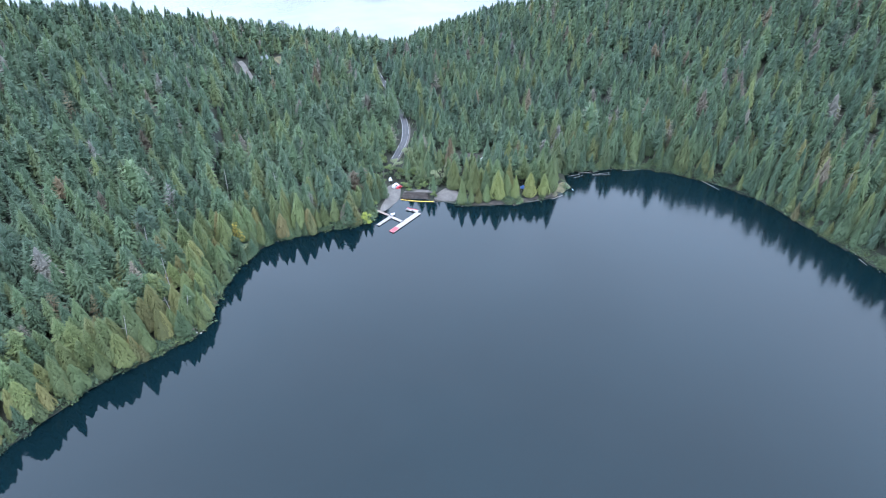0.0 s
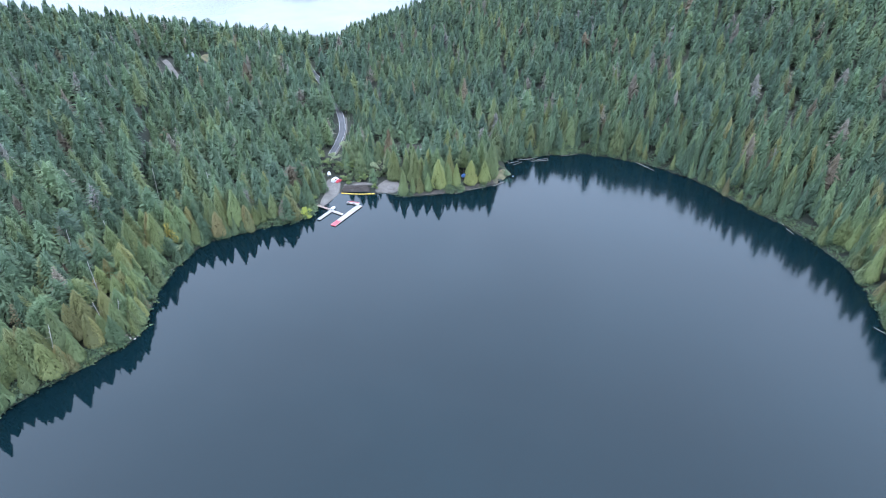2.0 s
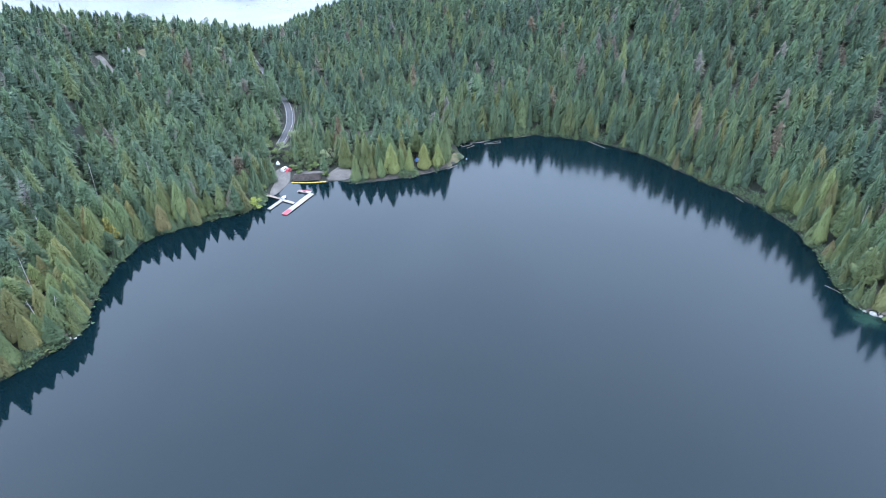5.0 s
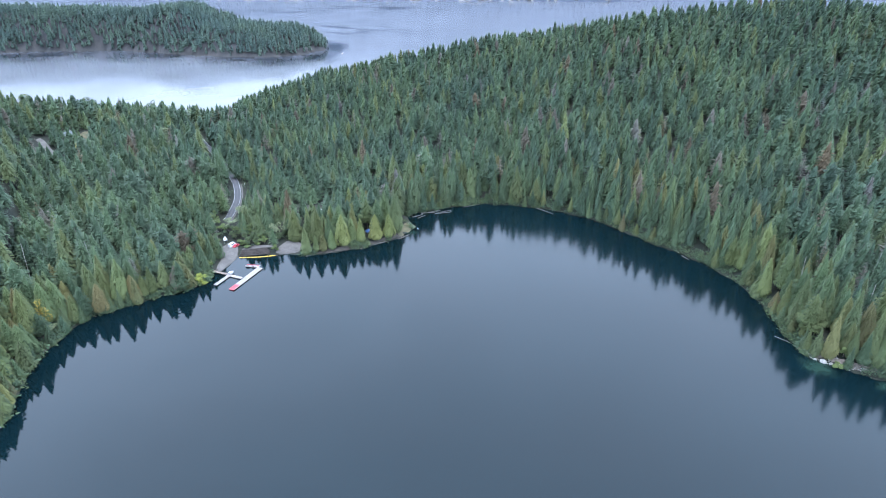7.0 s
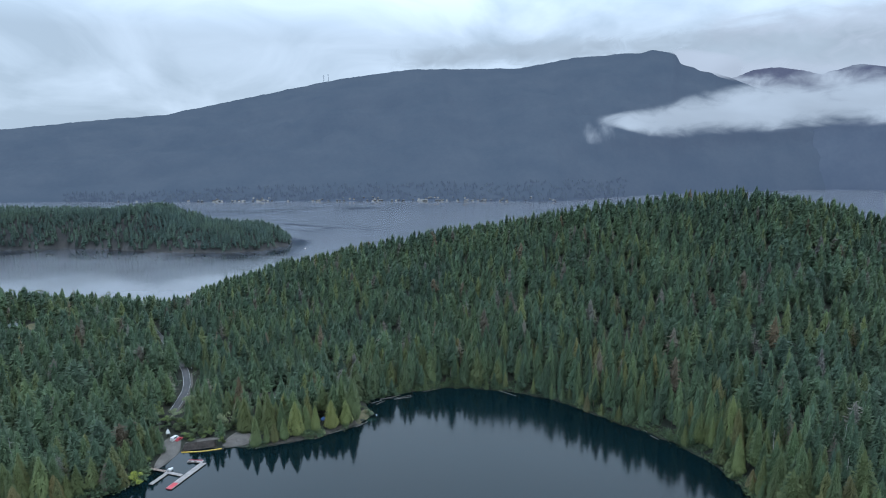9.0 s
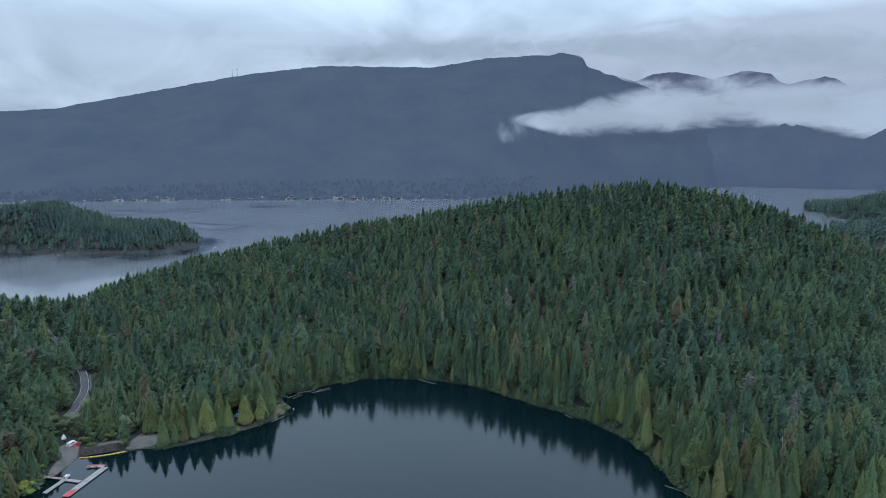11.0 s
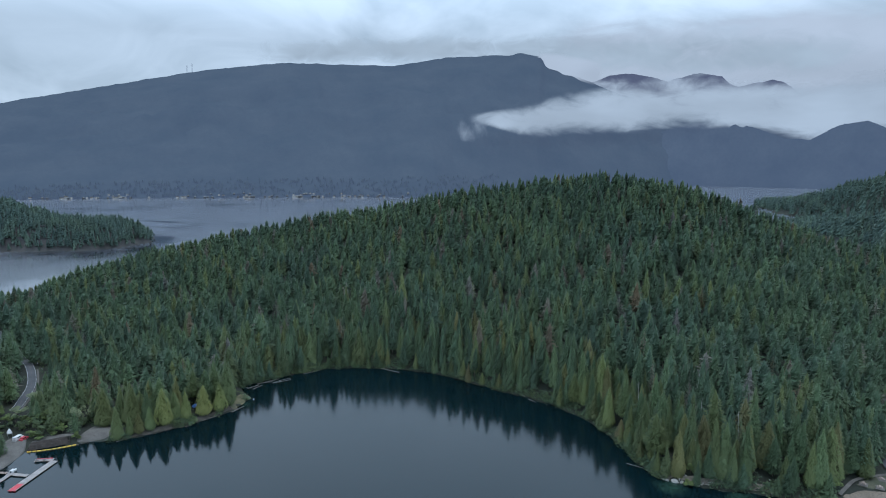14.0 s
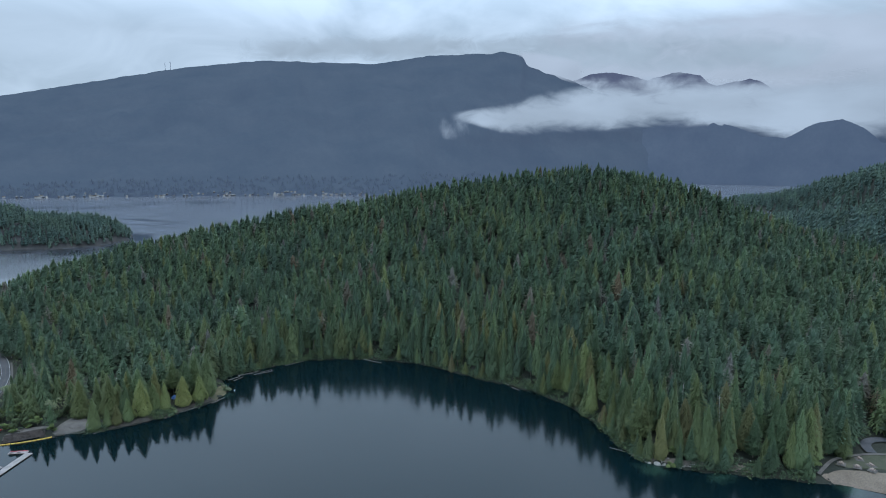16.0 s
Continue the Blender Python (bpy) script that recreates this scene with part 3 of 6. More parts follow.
def cloud(name, rows, mat, label, seed, ends=4.0, heavy=0.5):
    """A bank of cloud on a billowing sheet. rows: bearing, lower and upper steepness, distance. heavy: where, up the sheet, it is thickest."""
    rows = np.array(rows, float)
    az0, az1 = rows[0, 0], rows[-1, 0]
    n, k = 160, 26
    A, K = np.meshgrid(np.linspace(az0, az1, n), np.linspace(0, 1, k), indexing="ij")
    lo, hi, r = (np.interp(A, rows[:, 0], rows[:, c]) for c in (1, 2, 3))
    r = r + 20 * waves(A * 60, K * 200, 90, seed)
    z = 130 + (lo + (hi - lo) * K) * r
    shape = np.where(K < heavy, K / heavy, (1 - K) / (1 - heavy))
    thick = np.sin(0.5 * np.pi * shape) * np.clip(np.minimum(A - az0, az1 - A) / ends, 0, 1)
    a = np.radians(A)
    me = mesh_of(name, np.stack([r * np.sin(a), r * np.cos(a), z], -1).reshape(-1, 3), grid_faces(n, k)[:, ::-1], [mat], True)
    me.attributes.new("thickness", "FLOAT", "POINT").data.foreach_set("value", thick.ravel().astype(np.float32))
    flow = np.stack([a * 4000, z, 0 * z + 100 * seed], -1).reshape(-1)
    me.attributes.new("flow", "FLOAT_VECTOR", "POINT").data.foreach_set("vector", flow.astype(np.float32))
    ob = tagged(new(name, me), label, "cloud", kind="structure")
    ob.visible_shadow = False
    return ob


cloud("cloud_backdrop", [(33, 0.048, 0.066, 3050), (35, 0.042, 0.069, 3080), (37.6, 0.028, 0.078, 3150), (40.5, 0.022, 0.094, 3350), (45, 0.028, 0.104, 3700), (50.7, 0.034, 0.106, 4050), (55, 0.038, 0.106, 4150),
      (58.6, 0.026, 0.104, 4230), (61.6, 0.012, 0.112, 4230), (70, 0.015, 0.13, 4230), (86, 0.0, 0.11, 4230)], M_CLOUD, "white cloud bank lying along the mountain side", 61, 3.0, 0.45)
cloud("cloud_backdrop", [(39, 0.10, 0.21, 4760), (46, 0.06, 0.21, 4760), (60, 0.03, 0.21, 4760), (92, 0.02, 0.21, 4760)], M_VEIL, "pale cloud behind the far peaks", 71, 4.0, 0.4)
cloud("cloud_backdrop", [(12, 0.118, 0.17, 4500), (24, 0.132, 0.182, 4500), (40, 0.13, 0.195, 4500), (52, 0.105, 0.185, 4500), (66, 0.09, 0.17, 4500)], M_PALL, "grey-green rain cloud resting on the summit", 81, 6.0, 0.45)
cloud("cloud_backdrop", [(41, 0.066, 0.116, 4490), (46, 0.064, 0.126, 4490), (52, 0.060, 0.124, 4490), (58, 0.055, 0.118, 4490), (68, 0.04, 0.11, 4490)], M_WISP, "thin ragged cloud drifting round the peaks", 87, 3.0)
cloud("cloud_backdrop", [(38.9, 0.126, 0.156, 4425), (40.4, 0.116, 0.156, 4425), (42.5, 0.108, 0.150, 4425), (45.0, 0.098, 0.14, 4425)], M_VEIL, "cloud tongue hiding the shoulder of the summit", 97, 0.8, 0.55)
cloud("cloud_backdrop", [(30.8, 0.008, 0.066, 2950), (33, 0.004, 0.070, 2980), (36, 0.014, 0.068, 3000)], M_SHRED, "small torn cloud shred on the slope", 93, 1.6)

# ---------------------------------------------------------------- trees
def conifer(seed, n, size, spread=0.21, full=0.8, tiers=12, notch=0.3, droop=0.3, ragged=0.15, bare=0.1, core=0.66, thin=1.0, sides=5):
    """A conifer one metre high: n small sprays of the given size, set spirally on a dense inner crown whose boughs stand in notched tiers.
    Returns (crown vertices, triangles), (trunk vertices, triangles)."""
    rng = np.random.RandomState(seed)
    n = int(n * thin)

    def reach_at(u):
        return spread * (1 - u) ** full * np.minimum(1.0, 0.60 + 2.6 * u) + 0.008

    q = np.linspace(0, 1, 200)
    cdf = np.cumsum(reach_at(q) + 0.02)
    u = np.interp((np.arange(n) + rng.uniform(0, 1, n)) / n, cdf / cdf[-1], q)
    a = np.arange(n) * 2.39996 + rng.uniform(-0.3, 0.3, n)
    reach = reach_at(u)
    sector = (np.floor(a / (2 * np.pi) * 9) % 9).astype(int)
    shift = rng.uniform(0, 0.5, 9)
    if tiers:
        level = u * tiers + shift[sector]
        tier = np.floor(level).astype(int)
        p = level - tier
        long = rng.uniform(1 - ragged, 1 + ragged, (tiers + 2, 9))
        reach = reach * (1 + 0.35 * notch - notch * p) * long[tier, sector]
        rise = -0.35 * p / tiers
    else:
        lump = np.floor(u * 7).astype(int)
        long = rng.uniform(1 - ragged, 1 + ragged, (8, 9))
        reach = reach * long[np.minimum(lump, 7), sector]
        rise = 0 * u
    l = size * rng.uniform(0.7, 1.35, n) * (0.55 + 0.45 * reach / spread)
    w = l * rng.uniform(0.17, 0.31, n) * (0.55 if core < 0.1 else 1.0)
    d = droop * (1.25 - 1.1 * u) * rng.uniform(0.6, 1.4, n) - 0.30 * u
    turn = rng.normal(0, 0.30, n)
    c, s = np.cos(a), np.sin(a)
    tc, ts = np.cos(a + turn), np.sin(a + turn)
    fall = 1 / np.sqrt(1 + d * d)
    r0 = np.maximum(reach - 0.75 * l * fall, 0.003)
    z0 = bare + (1 - bare) * u * 0.985 + rise + rng.normal(0, 0.006, n)
    roll = rng.normal(0, 0.22, n) * w
    root = np.stack([r0 * c, r0 * s, z0], 1)
    ahead = np.stack([tc * fall, ts * fall, -d * fall], 1)
    side = np.stack([-ts, tc, 0 * a], 1)
    tip = root + ahead * l[:, None]
    lift = np.stack([0 * a, 0 * a, roll], 1)
    V = np.stack([root + side * w[:, None] + lift, tip, root - side * w[:, None] - lift], 1).reshape(-1, 3)
    F = (np.array([(0, 2, 1)])[None] + 3 * np.arange(n)[:, None, None]).reshape(-1, 3)
    b = np.linspace(0, 2 * np.pi, sides, endpoint=False)
    us = np.array([0.0, 0.2, 0.5, 0.8])
    rings = [np.stack([core * reach_at(v) * np.cos(b + k) * rng.uniform(0.85, 1.1, sides), core * reach_at(v) * np.sin(b + k) * rng.uniform(0.85, 1.1, sides),
                       bare + (1 - bare) * v + rng.uniform(-0.02, 0.02, sides)], 1) for k, v in enumerate(us)]
    f = []
    for k in range(3):
        for i in range(sides):
            p, r = k * sides + i, k * sides + (i + 1) % sides
            f += [(p, r, r + sides), (p, r + sides, p + sides)]
    f += [(3 * sides + i, 3 * sides + (i + 1) % sides, 4 * sides) for i in range(sides)]
    F = np.concatenate([F, np.array(f) + len(V)])
    V = np.concatenate([V] + rings + [[(0, 0, 1.0)]])
    b = np.linspace(0, 2 * np.pi, 5, endpoint=False)
    r = 0.014
    tv = np.concatenate([np.stack([r * np.cos(b), r * np.sin(b), 0 * b - 0.06], 1), np.stack([0.4 * r * np.cos(b), 0.4 * r * np.sin(b), 0 * b + 0.8], 1)])
    tf = [(k, (k + 1) % 5, 5 + (k + 1) % 5) for k in range(5)] + [(k, 5 + (k + 1) % 5, 5 + k) for k in range(5)]
    return (V, F), (tv, np.array(tf))


# firs, hemlocks, open old firs, dense and wide cedars, half-bare old trees
SORTS = [dict(spread=0.25, full=0.78, tiers=11, notch=0.42, droop=0.28, bare=0.14), dict(spread=0.275, full=0.70, tiers=9, notch=0.46, droop=0.18, ragged=0.22, bare=0.14), dict(spread=0.23, full=0.85, tiers=13, notch=0.32, droop=0.5, bare=0.12),
         dict(spread=0.27, full=0.58, tiers=8, notch=0.55, droop=0.12, ragged=0.34, bare=0.26, core=0.6), dict(spread=0.225, full=0.72, tiers=0, droop=1.2, ragged=0.13, bare=0.04),
         dict(spread=0.255, full=0.64, tiers=0, droop=0.9, ragged=0.18, bare=0.04), dict(spread=0.19, full=0.7, tiers=9, notch=0.6, droop=0.1, ragged=0.45, bare=0.2, core=0.06, thin=0.7)]


def scatter(name, spots, kinds, mat, label):
    """Joins one copy of a template at each spot (x, y, z, height, width, turn, tint, kind) into a single mesh."""
    VV, FF, TT, BB, base = [], [], [], [], 0
    rng = np.random.RandomState(len(spots))
    for k, (cv, cf) in enumerate(kinds):
        s = spots[spots[:, 7] == k]
        if not len(s):
            continue
        c, sn = np.cos(s[:, 5])[:, None], np.sin(s[:, 5])[:, None]
        w = (s[:, 3] * s[:, 4])[:, None]
        lean = rng.normal(0, 0.02, (2, len(s), 1))
        up = s[:, 3:4] * cv[None, :, 2]
        x = s[:, 0:1] + w * (c * cv[None, :, 0] - sn * cv[None, :, 1]) + lean[0] * up
        y = s[:, 1:2] + w * (sn * cv[None, :, 0] + c * cv[None, :, 1]) + lean[1] * up
        VV.append(np.stack([x, y, s[:, 2:3] + up], -1).reshape(-1, 3))
        FF.append((cf[None] + (np.arange(len(s)) * len(cv))[:, None, None]).reshape(-1, 3) + base)
        TT.append(np.repeat(s[:, 6], len(cv)))
        BB.append(np.repeat(rng.uniform(0, 1, len(s)), len(cv)))
        base += len(s) * len(cv)
    me = mesh_of(name, np.concatenate(VV), np.concatenate(FF), [mat], False, np.concatenate(TT))
    me.attributes.new("bright", "FLOAT", "POINT").data.foreach_set("value", np.concatenate(BB).astype(np.float32))
    return tagged(new(name, me), label, "forest", kind="stuff")


def tree_spots(x0, x1, y0, y1, step, seed, keep, height, tall=20.0, spread=0.2):
    rng = np.random.RandomState(seed)
    gx, gy = np.meshgrid(np.arange(x0, x1, step), np.arange(y0, y1, step), indexing="ij")
    gx[:, ::2] += step / 2
    x = (gx + rng.uniform(-0.45, 0.45, gx.shape) * step).ravel()
    y = (gy + rng.uniform(-0.45, 0.45, gy.shape) * step).ravel()
    ok = keep(x, y)
    x, y = x[ok], y[ok]
    n = len(x)
    h = tall * (1 + spread * rng.normal(0, 1, n).clip(-1.9, 1.9) + 0.07 * waves(x, y, 70, 31))
    stand = waves(x, y, 95, 33)
    kind = rng.choice(7, n, p=[0.25, 0.215, 0.165, 0.115, 0.13, 0.095, 0.03])
    kind = np.where((rng.uniform(0, 1, n) < 0.25) & (stand > 0.5), rng.choice([4, 5], n), kind)
    # hue: firs and hemlocks blue-green, cedars olive, the half-bare ones brown or grey
    tint = np.where(kind < 4, rng.beta(2.0, 3.6, n) * 0.68 + 0.06 * stand, np.where(kind < 6, rng.uniform(0.34, 0.78, n), np.where(rng.uniform(0, 1, n) < 0.25, 0.94, rng.uniform(0.97, 1.0, n))))
    tint = np.where((kind < 4) & (rng.uniform(0, 1, n) < 0.035), rng.uniform(0.95, 1.0, n), tint)
    h = np.where(kind == 6, h * 0.95, h)
    return np.stack([x, y, height(x, y) - 0.2, h, rng.uniform(0.84, 1.24, n), rng.uniform(0, 6.28, n), tint.clip(0, 1), kind], 1)


def bearing(x, y):
    return np.degrees(np.arctan2(x, y))


ROAD = np.array([(-31, 322), (-33, 334), (-33.5, 343), (-30.5, 352), (-26.5, 366), (-24, 382), (-25, 396), (-28.5, 412), (-34, 432), (-40, 450), (-47, 470), (-56, 500), (-66, 545)], float)
UPPER_ROAD = np.array([(-178, 512), (-168, 500), (-160, 490), (-155, 483), (-149, 473), (-142, 459), (-137, 448)], float)
# open ground (x, y, radius): the ramp and lot with the beach lawn, then the camp and road, then the upper hillside
OPEN_SHORE = [(-28, 318, 7.8), (-24, 322, 8), (5, 315, 10), (-31, 306, 4.8), (-34, 299, 4), (-8, 315, 8), (-16, 318, 5), (287, 88, 24), (310, 55, 34), (257, 99, 10), (280, 65, 28), (291, 108, 9)]
OPEN_CAMP = [(24.5, 347, 3.4), (20, 377, 4.0), (14, 352, 4), (47, 317, 3.0), (48, 312.5, 3.5), (73, 325, 8), (-27, 333, 6.5), (-36, 331, 4.5), (-14, 328, 6), (-3.5, 327, 5), (-31, 338, 6),
             (-28, 345, 5), (-21, 327, 5), (-40, 334, 4), (-22.5, 353, 5)]
OPEN_BEACH = [(262, 106.5, 6.5), (272, 104.5, 6.5), (282, 106, 8), (252, 104, 8), (246, 108.5, 5.5), (251, 110, 4), (-104.5, 198.5, 1.5), (-102, 261, 3.5), (-42, 287, 4.5)]
OPEN_HILL = [(-118, 560, 7), (-126, 490, 4.5), (-132, 507, 7.5), (-130, 497, 5.5), (-156, 477, 4.5), (-145, 459, 4.5), (-141, 498, 5), (-66, 566, 6), (-152, 468, 4.5)]


def forest_land(x, y):
    ds = shore_distance(x, y)
    dr, _ = line_distance(x, y, RIDGE_LINE)
    b = bearing(x, y)
    # the camp bank is planted tree by tree
    bare = (x > -8) & (x < 80) & (y < 336) & (ds < 17.0)
    return (ds > 0.6) & ~bare & (inside(x, y, RIDGE_LINE) | (dr < np.where(y > 480, 42, 26))) & (b > -53) & (b < 73) & (y > 20) & wooded(x, y)


def wooded(x, y):
    """Clear of the roads and of the open ground."""
    ok = np.ones(x.shape, bool)
    open_road = np.where((y > 338) & (y < 412), 2.7, 1.8)
    for line, gap in ((ROAD, open_road), (UPPER_ROAD[2:], 4.4)):
        # an open line, walked there and back
        ok &= line_distance(x, y, np.concatenate([line, line[::-1]]))[0] > gap
    for cx, cy, rad in OPEN_SHORE + OPEN_CAMP + OPEN_BEACH + OPEN_HILL:
        ok &= np.hypot(x - cx, y - cy) > rad
    return ok


def near_tree(x, y):
    """The stretches of bank that lie nearest to the middle of the lake."""
    ds = shore_distance(x, y)
    return ((x < -60) & (y < 285) & (ds < 20)) | ((x > 180) & (y < 230) & (y > 95) & (ds < 26)) | ((x > 5) & (x < 75) & (y < 335) & (ds < 22))


spots = tree_spots(-420, 640, 20, 660, 6.45, 21, forest_land, land_height, 15.8, 0.17)
# a closer row along the water, and a second, lower storey that fills the gaps near the bank
lower = tree_spots(-420, 640, 20, 660, 8.2, 63, lambda x, y: forest_land(x, y) & (shore_distance(x, y) < 35) & (np.hypot(x, y) < 420), land_height, 12.5)
lower[:, 7] = np.where(lower[:, 5] > 2.6, 4 + (lower[:, 5] > 4.4), lower[:, 7])
lower[:, 6] = np.where(lower[:, 7] > 3.5, 0.55 + 0.9 * (lower[:, 4] - 0.84), lower[:, 6])
lower[:, 4] *= 1.1


def bank_row():
    """Young cedars and firs rooted at the very edge, leaning out over the water."""
    rng = np.random.RandomState(64)
    p = []
    for a, b in zip(SHORE_LINE, np.roll(SHORE_LINE, -1, 0)):
        n = max(1, int(np.hypot(*(b - a)) / (2.7 if a[0] > 80 else 3.6)))
        for k in range(n):
            p.append(a + (b - a) * (k + rng.uniform(0, 1)) / n)
    p = np.array(p) + rng.normal(0, 0.9, (len(p), 2))
    x, y = p[:, 0], p[:, 1]
    ok = (shore_distance(x, y) > -0.2) & (bearing(x, y) > -54) & (bearing(x, y) < 80) & (y > 20) & wooded(x, y) & ~((x > -60) & (x < 80) & (y < 340) & (y > 290))
    ok &= waves(x, y, 40, 65) + rng.uniform(-0.5, 0.5, len(x)) > -0.75
    x, y = x[ok], y[ok]
    n = len(x)
    kind = rng.choice([0, 1, 4, 5], n, p=[0.15, 0.15, 0.4, 0.3])
    tint = np.where(kind < 4, rng.uniform(0.1, 0.4, n), rng.uniform(0.5, 0.93, n))
    return np.stack([x, y, np.maximum(land_height(x, y), 0) - 0.3, rng.uniform(6.5, 14.0, n), rng.uniform(0.75, 1.15, n), rng.uniform(0, 6.28, n), tint, kind], 1)


def camp_trees():
    """The separate cedars and firs on the camp's bank: x, y, height, width, tint, kind."""
    rows = [(11, 306.5, 15.6, 0.95, 0.66, 4), (16.3, 306.6, 9.8, 1.0, 0.72, 4), (20.2, 306.6, 9.6, 1.1, 0.74, 5), (24.9, 307.2, 11.5, 1.05, 0.70, 4), (31, 309.2, 18.0, 1.0, 0.50, 5),
            (41.4, 311.0, 14.3, 0.95, 0.68, 4), (49.9, 312.6, 15.1, 1.1, 0.70, 5), (57.9, 313.8, 13.8, 1.1, 0.56, 5), (62.4, 319.0, 23.0, 0.95, 0.76, 4), (47.2, 323.3, 19.0, 0.8, 0.18, 3),
            (36.6, 312.9, 14.0, 0.95, 0.46, 5), (18.5, 316.7, 19.6, 0.95, 0.62, 5), (26.6, 323.5, 16.3, 0.9, 0.74, 4), (13.9, 321.1, 14.9, 1.0, 0.55, 5), (6.7, 322.4, 18.5, 1.05, 0.58, 5),
            (-12.6, 328.5, 15.4, 1.1, 0.66, 5), (-18.6, 336.3, 15.6, 1.05, 0.70, 5), (-5.2, 315.3, 13.0, 0.75, 0.5, 3), (-2.2, 337.8, 14.5, 0.95, 0.62, 4), (33.6, 341.6, 17.0, 1.0, 0.05, 1),
            (24.6, 313.5, 16.5, 0.9, 0.66, 4), (31, 318, 20, 1.0, 0.12, 1), (38.5, 320, 17, 0.95, 0.6, 4), (53, 320, 19, 1.0, 0.16, 1), (57.5, 323.5, 21, 0.95, 0.3, 0), (65, 326.5, 19, 0.9, 0.64, 4),
            (66.5, 333, 18, 1.0, 0.3, 2), (43, 330, 20, 1.0, 0.2, 0), (33, 329, 18, 1.0, 0.3, 0), (21, 328, 17, 1.0, 0.25, 2), (51, 331, 21, 0.95, 0.1, 1), (59, 333, 20, 1.0, 0.22, 0)]
    r = np.array(rows, float)
    turn = np.arange(len(r)) * 2.4
    return np.stack([r[:, 0], r[:, 1], np.maximum(land_height(r[:, 0], r[:, 1]), 0.1) - 0.2, r[:, 2], r[:, 3], turn, r[:, 4], r[:, 5]], 1)


row = bank_row()
spots = np.concatenate([spots, lower])
edge = shore_distance(spots[:, 0], spots[:, 1])
spots[:, 3] *= np.clip(0.86 + edge / 60, 0.86, 1.0)
spots[:, 3] *= np.clip(np.hypot(spots[:, 0] + 140, spots[:, 1] - 478) / 42, 0.68, 1.0)
# the western slope carries older, broader trees
spots[:, 3] *= 1 + 0.13 * np.clip((-20 - spots[:, 0]) / 30, 0, 1) * np.clip(edge / 40, 0, 1)
valley = (spots[:, 0] > -230) & (spots[:, 0] < -30) & (spots[:, 1] > 505)
spots[valley, 4] *= 1.1
spots[:, 3] *= np.clip(np.hypot(spots[:, 0] + 62, spots[:, 1] - 555) / 45, 0.8, 1.0)
# low young growth on the downhill side of the road
by_road, _ = line_distance(spots[:, 0], spots[:, 1], np.concatenate([ROAD, ROAD[::-1]]))
camp = (spots[:, 0] > -6) & (spots[:, 0] < 38) & (spots[:, 1] > 334) & (spots[:, 1] < 362)
spots[camp, 3] *= 0.72
downhill = (spots[:, 1] > 318) & (spots[:, 1] < 396) & (spots[:, 0] > -31)
spots[:, 3] = np.where(downhill, np.minimum(spots[:, 3], 4.0 + 0.75 * by_road), spots[:, 3])
# one rust-brown cedar stands out beside the lot
rusty = np.argmin(np.hypot(spots[:, 0] - 4, spots[:, 1] - 346))
# the eastern bank carries the tallest trees
tall = 1 + (0.34 * np.clip((spots[:, 0] - 50) / 50, 0, 1) + 0.04 * np.clip((-60 - spots[:, 0]) / 20, 0, 1)) * np.clip((70 - edge) / 40, 0, 1)
spots[:, 3] *= tall
spots[:, 4] /= tall ** 0.7
spots[:, 4] *= 1 - 0.14 * np.clip((spots[:, 0] - 170) / 30, 0, 1) * np.clip((60 - edge) / 30, 0, 1)
is_cedar = (edge < 14) & (np.random.RandomState(5).uniform(0, 1, len(spots)) < 0.55)
spots[is_cedar, 7] = 4 + (spots[is_cedar, 5] > 3)
spots[is_cedar, 6] = 0.40 + 0.46 * (spots[is_cedar, 4] - 0.84) / 0.4
spots[rusty, 3], spots[rusty, 4], spots[rusty, 6], spots[rusty, 7] = 19.0, 0.95, 0.945, 4
spots = np.concatenate([spots, camp_trees()])
spots = spots[np.argsort(shore_distance(spots[:, 0], spots[:, 1]))]
edge = shore_distance(spots[:, 0], spots[:, 1])
chosen = near_tree(spots[:, 0], spots[:, 1])
away = np.hypot(spots[:, 0], spots[:, 1])
far, close = away > 470, (away < 300) | ((edge < 22) & (away < 385))
spots[far, 3] = 0.95 * (0.6 * spots[far, 3] + 0.4 * spots[far, 3].mean())
spots[far, 4] *= 1.1
scatter("near_forest", spots[~chosen & close], [conifer(150 + k, 470, 0.084, **s)[0] for k, s in enumerate(SORTS)], M_NEEDLE, "tall green and olive conifers behind the lake bank")
scatter("forest", spots[~chosen & ~far & ~close], [conifer(100 + k, 260, 0.108, **s)[0] for k, s in enumerate(SORTS)], M_NEEDLE, "dense dark green conifer forest round the lake")
scatter("ridge_forest", spots[~chosen & far], [conifer(200 + k, 130, 0.14, sides=4, **s)[0] for k, s in enumerate(SORTS)], M_NEEDLE, "dark green conifer forest along the ridge")
trunks = spots[(~chosen) & (edge < 60)]
scatter("forest_trunks", trunks, [conifer(100 + k, 9, 0.1, **s)[1] for k, s in enumerate(SORTS)], M_BARK, "grey-brown conifer trunks below the crowns")


def build_tree(sort, seed, label):
    """One shoreline conifer, a metre high before it is scaled: trunk and crown."""
    root = tagged(new("conifer_tree"), label, "tree", "shoreline trees")
    crown, trunk = conifer(seed, 1650, 0.058, sides=8, **SORTS[sort])
    for name, (v, f), mat in (("trunk", trunk, M_BARK), ("crown", crown, M_NEEDLE_ONE if sort < 4 else M_CEDAR)):
        ob = new(name, mesh_of(name, v, f, [mat]))
        ob.parent = root
    return root


TREE_LABELS = ["blue-green fir standing on the lake bank", "broad dark green fir on the lake bank", "ragged dark green hemlock beside the water", "airy spreading fir with bare lower trunk",
               "dense olive-green cedar leaning over the bank", "wide yellow-green cedar at the water's edge", "half-bare grey-brown conifer on the bank"]


